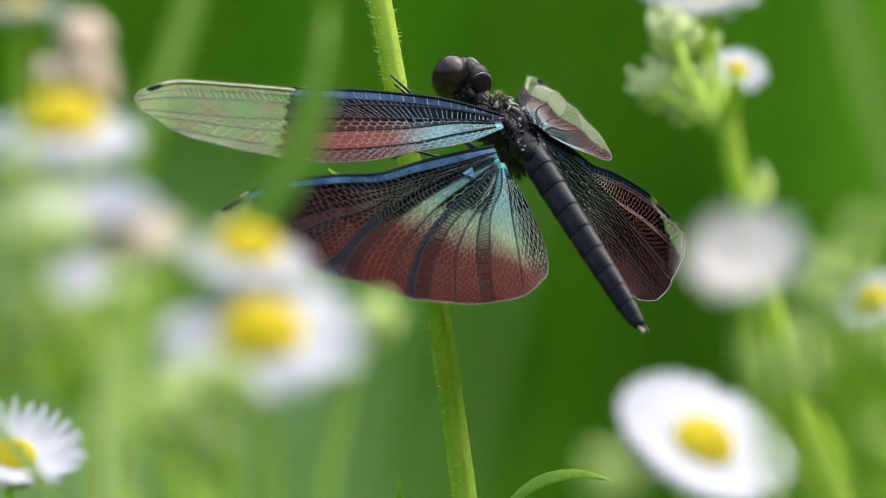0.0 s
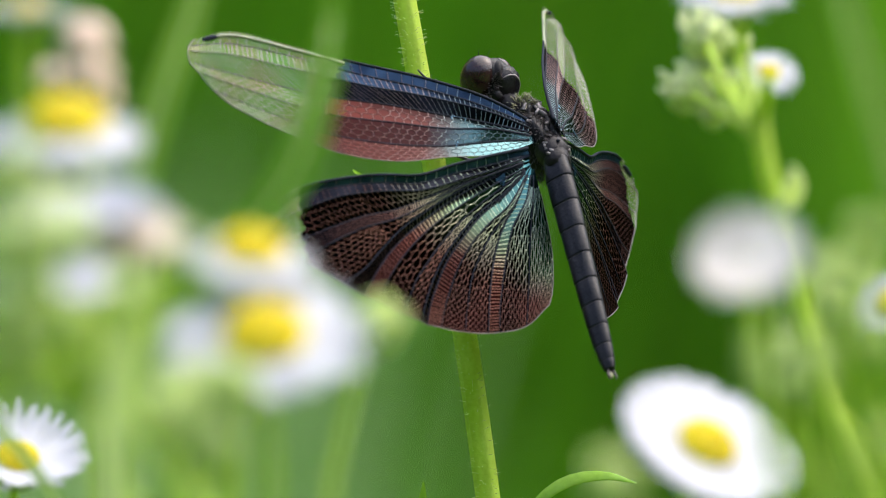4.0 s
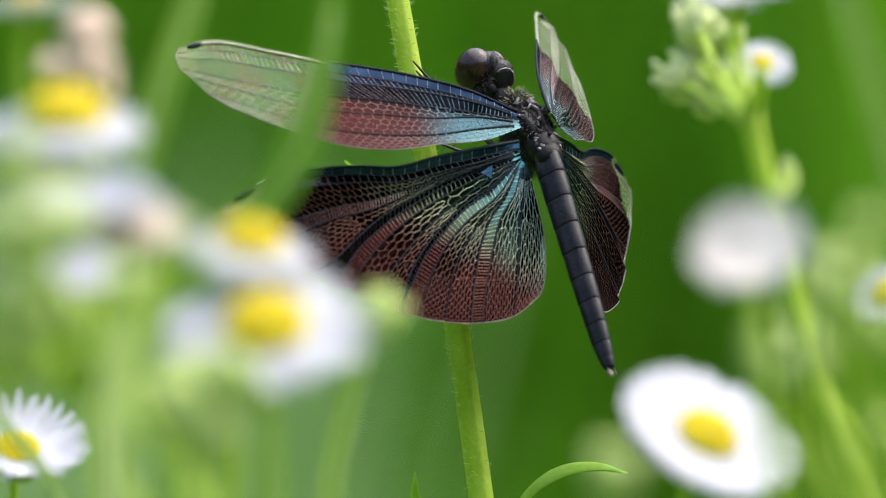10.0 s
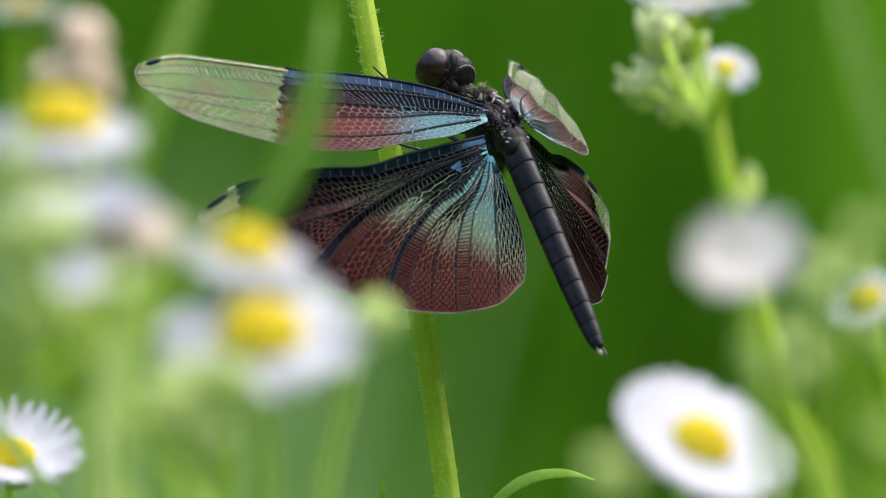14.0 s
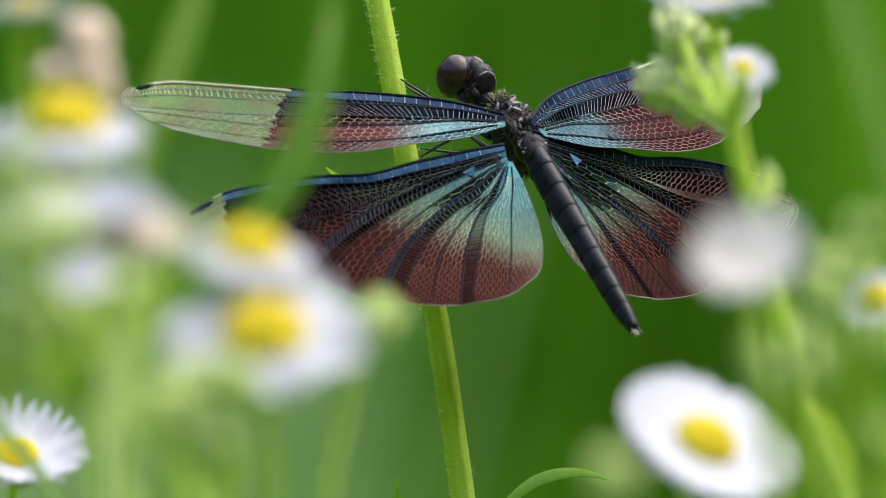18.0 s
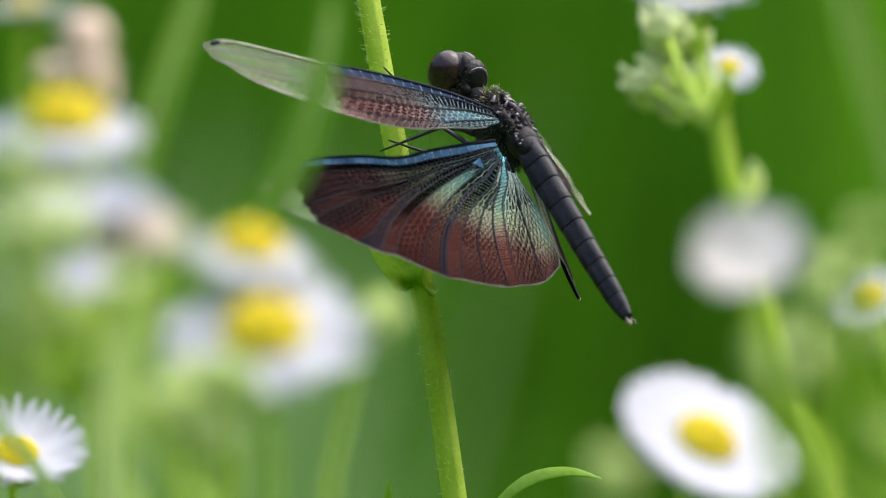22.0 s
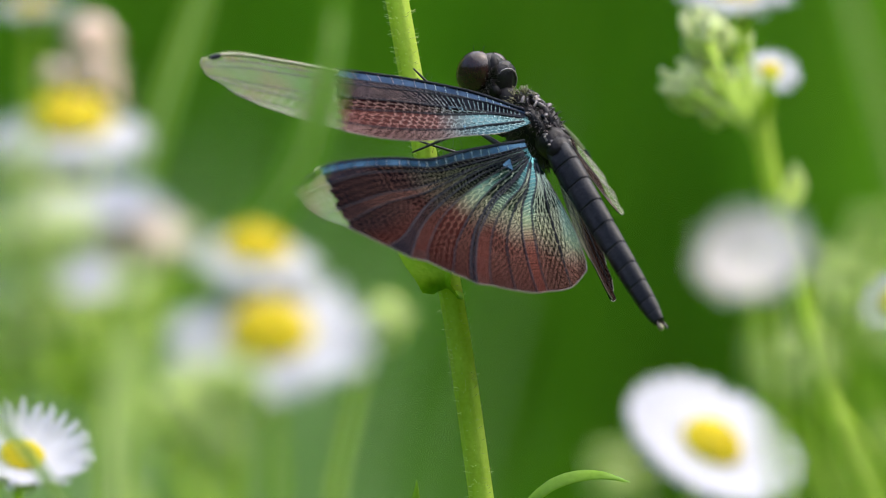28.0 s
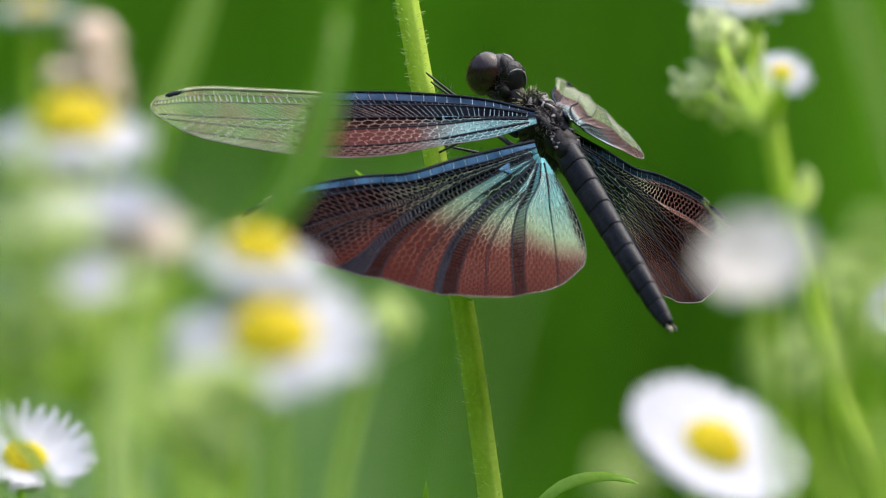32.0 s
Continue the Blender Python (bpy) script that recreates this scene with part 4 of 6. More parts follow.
        part("triangle_cell", tube("triangle_cell", [a, b, c, a], 0.00006, STEEL_LIGHT, 5), wing, "sky-blue veins of a three-cornered cell")
    tagged(part("vein_net", mesh("vein_net", *joined(net), net_material, False), wing, "fine net of small cells"), kind="stuff")
    tagged(part("clear_net", mesh("clear_net", *joined(tip_net), VEIN_PALE, False), wing, "pale net of veins in the clear tip"), kind="stuff")
    return wing


WINGS = {
    "fore_left": make_wing("fore_wing", -1, False, (-0.00108, 0.00082, 0.00160), "narrow forewing, blue-black and copper with a clear tip"),
    "hind_left": make_wing("hind_wing", -1, True, (-0.00288, -0.00257, 0.00160), "broad hindwing, teal at the root and copper outside"),
    "fore_right": make_wing("fore_wing", 1, False, (0.00068, -0.00101, 0.00160), "narrow forewing, blue-black and copper with a clear tip"),
    "hind_right": make_wing("hind_wing", 1, True, (0.00031, -0.00250, 0.00160), "broad hindwing, teal at the root and copper outside"),
}


def fur_geo(centre, radii, count, length, seed, keep):
    rnd = random.Random(seed)
    geos = []
    while len(geos) < count:
        d = Vector((rnd.gauss(0, 1), rnd.gauss(0, 1), rnd.gauss(0, 1))).normalized()
        if not keep(d):
            continue
        p = Vector(centre) + Vector((d.x * radii[0], d.y * radii[1], d.z * radii[2]))
        e = (d + Vector((rnd.uniform(-0.5, 0.5), rnd.uniform(-0.9, 0.1), rnd.uniform(-0.3, 0.3)))) * length * rnd.uniform(0.5, 1.1)
        geos.append(tube_geo([p, p + e * 0.6, p + e], [0.000040, 0.000034, 0.000010], 3))
    return joined(geos)


def build_body():
    thorax = part("thorax", mesh("thorax", *joined([
        ball_geo((0, 0.0006, -0.0016), (0.0014, 0.0038, 0.0026), 28, 18, None, 0.10, 1),
        ball_geo((0, 0.0028, -0.0010), (0.0012, 0.0017, 0.0021), 22, 14, None, 0.08, 2),
        ball_geo((-0.0006, 0.0047, -0.0009), (0.0011, 0.0015, 0.0012), 16, 10, None, 0.15, 6),
        ball_geo((0.0008, -0.0002, 0.0007), (0.0008, 0.0021, 0.0009), 14, 10, None, 0.3, 3),
        ball_geo((-0.0008, -0.0002, 0.0007), (0.0008, 0.0021, 0.0009), 14, 10, None, 0.3, 4),
        ball_geo((0, -0.0024, 0.0002), (0.0016, 0.0018, 0.0015), 16, 12, None, 0.1, 5)]), CHITIN), FLY, "bulky dark hairy chest")
    part("fur", mesh("fur", *fur_geo((0, 0.0006, -0.0016), (0.0014, 0.0038, 0.0026), 800, 0.0006, 2, lambda d: True), FUZZ), thorax, "short greyish brown hair")
    part("back_fur", mesh("back_fur", *joined([fur_geo((s * 0.0008, -0.0002, 0.0007), (0.0008, 0.0021, 0.0009), 150, 0.0005, 12 + s, lambda d: d.z > -0.2) for s in (-1, 1)]), FUZZ), thorax, "matted grey hair between the wings")
    rnd = random.Random(21)
    for k in range(46):
        y = rnd.uniform(-0.0034, 0.0034)
        x = rnd.uniform(-1, 1) * 0.0013
        z = 0.0004 + 0.0011 * math.sqrt(max(0.05, 1 - (x / 0.0016) ** 2)) * (1 - (y / 0.0050) ** 2)
        turn = Euler((rnd.uniform(-0.5, 0.5), rnd.uniform(-0.6, 0.6), rnd.uniform(0, 3))).to_matrix()
        size = rnd.uniform(0.00022, 0.00048)
        pale = k % 2 == 0
        part("back_plate", mesh("back_plate", *ball_geo((x, y, z), (size * 0.55, size * 1.5, size * 0.5), 10, 6, turn, 0.35, k), PLATE_GREY if pale else PLATE_BLACK), thorax, "small grey plate between the wings" if pale else "")
    part("collar_fur", mesh("collar_fur", *fur_geo((0, 0.0030, -0.0010), (0.0012, 0.0017, 0.0021), 260, 0.0007, 3, lambda d: d.z > 0.1 and d.y > -0.2), PALE_FUZZ), thorax, "pale yellowish hair behind the head")
    head = part("head", mesh("head", *joined([
        ball_geo((0, 0.0004, -0.0001), (0.0019, 0.0013, 0.0017), 22, 14, None, 0.05, 6),
        ball_geo((0, 0.0014, -0.0009), (0.0013, 0.0010, 0.0013), 18, 12, None, 0.05, 7),
        tube_geo([Vector((0, -0.0026, -0.0006)), Vector((0, -0.0012, -0.0003)), Vector((0, 0.0, 0.0))], [0.0005, 0.0006, 0.0008], 10)]), CHITIN), FLY, "dark head with two huge eyes", Matrix.Translation((-0.0015, 0.0074, -0.0004)))
    part("skull", mesh("skull", *ball_geo((0.00015, 0.0001, 0.00015), (0.00195, 0.0016, 0.00212), 28, 18, None, 0.05, 4), PLATE_BLACK), head, "black back of the head between the eyes")
    part("eye", mesh("eye", *ball_geo((-0.00088, 0.0004, 0.0001), (0.00172, 0.0018, 0.0021), 32, 22), EYE_RED), head, "large glossy maroon compound eye")
    part("eye", mesh("eye", *ball_geo((0.00098, 0.0005, 0.0001), (0.00165, 0.0017, 0.0021), 32, 22), EYE_RED), head, "large glossy maroon compound eye")
    part("back_plate", mesh("back_plate", *ball_geo((0.00105, -0.0009, 0.0001), (0.00162, 0.0014, 0.0020), 26, 16, None, 0.12, 8), PLATE_BLACK), head, "black hollowed back of the head")
    part("back_plate", mesh("back_plate", *ball_geo((0.0, -0.0004, 0.0002), (0.00085, 0.0013, 0.0021), 20, 14, None, 0.08, 9), CHITIN), head, "black hollowed back of the head")
    for s in (-1, 1):
        part("antenna", tube("antenna", [Vector((s * 0.0004, 0.0019, 0.0010)), Vector((s * 0.0005, 0.0023, 0.0016)), Vector((s * 0.0006, 0.0024, 0.0021))], [0.00006, 0.00003, 0.000015], LEG_BLACK, 5), head)
    part("ridge", mesh("ridge", *fur_geo((-0.00025, -0.0013, -0.0003), (0.00035, 0.0006, 0.0017), 420, 0.0004, 5, lambda d: d.y < 0.3), FUZZ), head, "grey hairy ridge at the back of the head")
    part("rim", tube("rim", [Vector((0.00105 + 0.0013 * math.sin(g), -0.00180, 0.0001 + 0.0016 * math.cos(g))) for g in (-1.0, -0.6, -0.2, 0.2, 0.6, 1.0, 1.4, 1.8)], [0.00004, 0.00008, 0.00011, 0.00012, 0.00012, 0.00010, 0.00007, 0.00004], PLATE_GREY, 6), head, "pale rim of the eye")
    part("face", mesh("face", *ball_geo((0, 0.0019, -0.0006), (0.0009, 0.0006, 0.0011), 16, 10), CHITIN), head, "dark shiny face")
    part("mouth", mesh("mouth", *ball_geo((0, 0.0016, -0.0018), (0.0008, 0.0006, 0.0006), 14, 8), LEG_BLACK), head)

    tail = part("abdomen", tube("abdomen", [Vector((0, -y, 0)) for y in (0, 0.001, 0.002)], [0.0012, 0.0013, 0.0012], CHITIN, 14), FLY, "long slender dark grey abdomen", Matrix.Translation((0.0000, -0.0026, 0.0004)))
    cuts = [0.0012, 0.0036, 0.0064, 0.0094, 0.0124, 0.0153, 0.0180, 0.0205, 0.0226, 0.0242, 0.0252]
    size = [1.20, 1.32, 1.28, 1.22, 1.17, 1.12, 1.06, 0.98, 0.88, 0.72, 0.50]
    for k in range(10):
        a, b = cuts[k], cuts[k + 1]
        ra, rb = size[k] * MM, size[k + 1] * MM
        path = [Vector((0, -(a + (b - a) * f), 0)) for f in (0.0, 0.06, 0.5, 0.93, 1.0)]
        v, f = tube_geo(path, [ra * 0.96, ra * 0.985, (ra + rb) / 2, rb * 1.015, rb * 0.965], 24)
        # a sharp keel along the back, flat flanks
        for p in v:
            g = math.atan2(p.z, p.x)
            r = math.hypot(p.x, p.z) * (1.0 + 0.15 * math.sin(3 * g + math.pi))
            p.x, p.z = r * math.cos(g), r * math.sin(g) * 0.95
        part("segment", mesh("segment", v, f, ABDOMEN), tail)
    part("tail_tip", mesh("tail_tip", *ball_geo((0, -0.0256, -0.0002), (0.00032, 0.00042, 0.00028), 12, 8, None, 0.2, 3), PALE_FUZZ), tail, "pale yellowish tip of the tail")
    for s in (-1, 1):
        part("tail_clasper", tube("tail_clasper", [Vector((s * 0.0002, -0.0250, 0)), Vector((s * 0.0004, -0.0258, 0.0001)), Vector((s * 0.00035, -0.0263, 0.0001))], [0.00013, 0.0001, 0.00004], FUZZ, 6), tail, "short tail appendage")


build_body()
HEAD = next(o for o in FLY.children if o.name.startswith("head"))

LEG_LINES = [  # hip, knee and foot on the body, in metres
    ((-0.0009, 0.0026, -0.0034), (-0.0003, 0.0089, -0.0071), (-0.0038, 0.0126, -0.0050)),
    ((0.0009, 0.0026, -0.0034), (0.0009, 0.0081, -0.0081), (-0.0033, 0.0121, -0.0058)),
    ((-0.0012, 0.0008, -0.0038), (-0.0014, 0.0059, -0.0057), (-0.0046, 0.0076, -0.0098)),
    ((0.0012, 0.0008, -0.0038), (0.0011, 0.0046, -0.0092), (-0.0035, 0.0080, -0.0096)),
    ((-0.0012, -0.0008, -0.0038), (-0.0019, -0.001, -0.0125), (0.0002, -0.0011, -0.0176)),
    ((0.0012, -0.0008, -0.0038), (0.0004, -0.0002, -0.0124), (0.0018, -0.0005, -0.0158)),
]


def build_legs():
    """Six thin jointed legs from the chest to the stem."""
    for hip, knee, foot in LEG_LINES:
        a, b, c = Vector(hip), Vector(knee), Vector(foot)
        path = [a, a.lerp(b, 0.5), b, b.lerp(c, 0.5), c, c + (c - b).normalized() * 0.0008]
        leg = part("leg", tube("leg", path, [0.00030, 0.00026, 0.00019, 0.00015, 0.00010, 0.00007], LEG_BLACK, 8), FLY, "thin black jointed leg")
        tagged(part("spines", mesh("spines", *hairs_geo(path[2:5], 0.00012, 26, 0.0008, 9), LEG_BLACK), leg), kind="stuff")


build_legs()


# ---- what moves ----
BODY = [  # seconds, place in metres, turn in degrees
    (0, 0.0067, 0, 0.611, 45.4327, -9.1024, 34.7301),
    (0.1, 0.0063, 0, 0.6103, 50.9638, -2.7647, 32.2715),
    (0.2, 0.0059, 0, 0.6095, 50.8868, -0.6906, 34.8267),
    (0.3, 0.0063, 0, 0.6096, 50.9023, 1.385, 37.3796),
    (0.5, 0.0071, 0, 0.6099, 50.9098, 1.6188, 37.6676),
    (1, 0.0077, 0, 0.6105, 49.0774, -0.1414, 38.3542),
    (1.5, 0.007, 0, 0.6105, 47.6553, -2.1121, 38.1976),
    (2, 0.0079, 0, 0.6107, 46.9853, -3.1432, 38.0469),
    (2.5, 0.0081, 0, 0.6109, 46.5031, -3.9433, 37.8972),
    (3, 0.0076, 0, 0.6107, 46.0594, -4.7011, 37.7526),
    (3.5, 0.0088, 0, 0.6109, 46.3386, -4.53, 37.5525),
    (5.5, 0.0075, 0, 0.6109, 48.9803, -1.7616, 36.6778),
    (6, 0.0064, 0, 0.6107, 48.9979, -1.9081, 36.491),
    (6.5, 0.0075, 0, 0.6108, 48.9887, -1.9851, 36.4208),
    (7, 0.0072, 0, 0.611, 48.5286, -2.6743, 36.3693),
    (7.5, 0.0057, 0, 0.6107, 48.8197, -2.3447, 36.2865),
    (8, 0.0074, 0, 0.6109, 48.5353, -2.798, 36.2291),
    (8.5, 0.0072, 0, 0.6108, 48.3605, -3.1034, 36.1683),
    (9, 0.0081, 0, 0.6105, 48.5233, -2.9478, 36.0899),
    (9.5, 0.0087, 0, 0.6107, 48.0665, -3.671, 36.0166),
    (10, 0.008, 0, 0.6105, 48.3757, -3.343, 35.8983),
    (10.5, 0.0064, 0, 0.6106, 48.0922, -6.0019, 33.6995),
    (10.6, 0.0065, 0, 0.6108, 47.9038, -6.7595, 33.279),
    (10.8, 0.0067, 0, 0.6111, 48.4391, -12.617, 27.5596),
    (11, 0.0068, 0, 0.6115, 48.1246, -13.7243, 27.2533),
    (11.5, 0.0077, 0, 0.6115, 47.5904, -12.1103, 29.2782),
    (12, 0.0053, 0, 0.6114, 45.0976, 1.7464, 45.2238),
    (12.5, 0.0051, 0, 0.6116, 44.2263, 0.1025, 44.4389),
    (13, 0.0055, 0, 0.6118, 47.1501, -14.3989, 28.2818),
    (13.5, 0.0032, 0, 0.6118, 47.5901, -16.5257, 26.1877),
    (14, 0.0053, 0, 0.6116, 45.23, -7.6979, 36.1569),
    (14.5, 0.0054, 0, 0.6118, 43.376, 1.7693, 46.8569),
    (16.5, 0.0034, 0, 0.6107, 45.9492, -11.8312, 31.8881),
    (17, 0.0074, 0, 0.6111, 44.7453, 2.161, 45.9946),
    (17.5, 0.0102, 0, 0.6111, 44.7049, -0.0597, 43.7951),
    (18, 0.0068, 0, 0.6109, 47.5249, -17.4945, 25.6766),
    (18.5, 0.0069, 0, 0.611, 48.7943, -20.7701, 21.8065),
    (19, 0.007, 0, 0.611, 45.3426, -8.5291, 35.3181),
    (19.5, 0.0067, 0, 0.611, 44.8662, 4.3131, 48.1352),
    (20, 0.0069, 0, 0.6111, 44.7153, -1.0997, 42.7656),
    (20.5, 0.0059, 0, 0.6112, 47.2021, -16.523, 26.7801),
    (21, 0.0055, 0, 0.6112, 48.4291, -19.9016, 22.8574),
    (21.5, 0.0078, 0, 0.6115, 47.2969, -16.8155, 26.4497),
    (22, 0.0061, 0, 0.6112, 44.8747, -4.4251, 39.4615),
    (22.5, 0.0041, 0, 0.6108, 44.7984, 3.2873, 47.1131),
    (23, 0.0088, 0, 0.611, 45.1232, -6.9252, 36.9498),
    (23.5, 0.0092, 0, 0.6113, 47.451, -17.278, 25.9241),
    (24, 0.0087, 0, 0.6108, 48.4516, -19.9566, 22.7914),
    (24.5, 0.008, 0, 0.6111, 45.8119, -11.1768, 32.5768),
    (25, 0.0079, 0, 0.611, 44.732, -1.7698, 42.1018),
    (25.5, 0.0051, 0, 0.6109, 44.7229, -1.4424, 42.4262),
    (27.5, 0.0059, 0, 0.6115, 46.3806, -13.6621, 29.9334),
    (28, 0.0083, 0, 0.6115, 44.9987, -5.8123, 38.0719),
    (28.5, 0.0067, 0, 0.6115, 44.7549, -2.4039, 41.4729),
    (29, 0.0076, 0, 0.6115, 45.1819, -7.3901, 36.4787),
    (29.5, 0.0079, 0, 0.6116, 45.5203, -9.6247, 34.1918),
    (29.6, 0.0077, 0, 0.6115, 45.5991, -10.0699, 33.731),
    (30, 0.0072, 0, 0.6113, 45.6643, -10.4226, 33.3646),
    (30.5, 0.0082, 0, 0.6116, 46.9371, -15.6686, 27.7359),
    (30.6, 0.0082, 0, 0.6116, 47.2598, -16.7016, 26.5786),
    (31, 0.0082, 0, 0.6116, 46.7977, -15.1955, 28.2598),
    (31.5, 0.008, 0, 0.6113, 46.3032, -13.3546, 30.2648),
    (32, 0.0089, 0, 0.6116, 45.8782, -11.4981, 32.2393),
]
TAIL_TURN = [
    (0, -5.7797, -0.8758, -8.5873),
    (0.1, -3.43, -0.6297, -10.3905),
    (0.2, 8.0343, 2.347, -16.1785),
    (0.3, 8.5796, 2.3666, -15.3066),
    (0.5, 7.9037, 2.0569, -14.4954),
    (1, 7.6803, 1.9845, -14.4017),
    (1.5, 7.1714, 1.872, -14.5539),
    (2, 6.9888, 1.8716, -14.9181),
    (2.5, 7.2449, 1.9435, -14.937),
    (3, 7.241, 1.9824, -15.2302),
    (3.5, 6.6707, 1.8122, -15.1308),
    (5.5, 5.3322, 0.9664, -10.2434),
    (6, 5.52, 0.9677, -9.9126),
    (6.5, 5.2721, 0.9594, -10.2842),
    (7, 5.9697, 1.1068, -10.466),
    (7.5, 5.3444, 0.9566, -10.119),
    (8, 5.3, 0.9767, -10.4118),
    (8.5, 5.4834, 1.0505, -10.8124),
    (9, 5.2856, 0.9788, -10.4619),
    (9.5, 5.6803, 1.0888, -10.8154),
    (10, 5.0915, 0.975, -10.8128),
    (10.5, 4.3147, 0.8491, -11.112),
    (10.6, 3.9849, 0.7825, -11.0915),
    (10.8, 2.0765, 0.4132, -11.2493),
    (11, 1.6389, 0.3198, -11.0384),
    (11.5, 1.0628, 0.2227, -11.8324),
    (12, 6.9281, 1.439, -11.677),
    (12.5, 7.5927, 1.5583, -11.5306),
    (13, 0.7916, 0.1535, -10.9736),
    (13.5, 0.6825, 0.1319, -10.9348),
    (14, 2.9856, 0.603, -11.4077),
    (14.5, 6.9153, 1.4579, -11.8475),
    (16.5, -5.4695, -1.048, -10.8136),
    (17, -2.096, -0.4592, -12.3504),
    (17.5, -2.0109, -0.4425, -12.406),
    (18, -7.3404, -1.1983, -9.2211),
    (18.5, -8.631, -1.2929, -8.4548),
    (19, -5.9586, -1.1547, -10.928),
    (19.5, -2.2197, -0.4856, -12.3348),
    (20, -3.5569, -0.7639, -12.1057),
    (20.5, -8.211, -1.2998, -8.934),
    (21, -9.116, -1.2438, -7.7038),
    (21.5, -8.4746, -1.3046, -8.6881),
    (22, -5.4902, -1.1358, -11.6525),
    (22.5, -2.4201, -0.5435, -12.6493),
    (23, -5.5153, -1.0754, -10.9993),
    (23.5, -8.7356, -1.2677, -8.1934),
    (24, -9.3685, -1.2755, -7.6841),
    (24.5, -7.2908, -1.213, -9.3949),
    (25, -5.2492, -1.0665, -11.4528),
    (25.5, -4.9138, -1.011, -11.5982),
    (27.5, -7.0324, -1.131, -9.0909),
    (28, -4.8179, -0.9026, -10.5863),
    (28.5, -3.8726, -0.7703, -11.2325),
    (29, -5.2486, -0.9619, -10.3566),
    (29.5, -5.5843, -1.0006, -10.1263),
    (29.6, -5.6986, -1.0136, -10.0525),
    (30, -5.7887, -1.0235, -9.9931),
    (30.5, -6.7915, -1.0531, -8.7733),
    (30.6, -7.0869, -1.0785, -8.6092),
    (31, -6.9677, -1.122, -9.1029),
    (31.5, -6.5382, -1.0952, -9.4678),
    (32, -5.8, -0.9785, -9.5431),
]
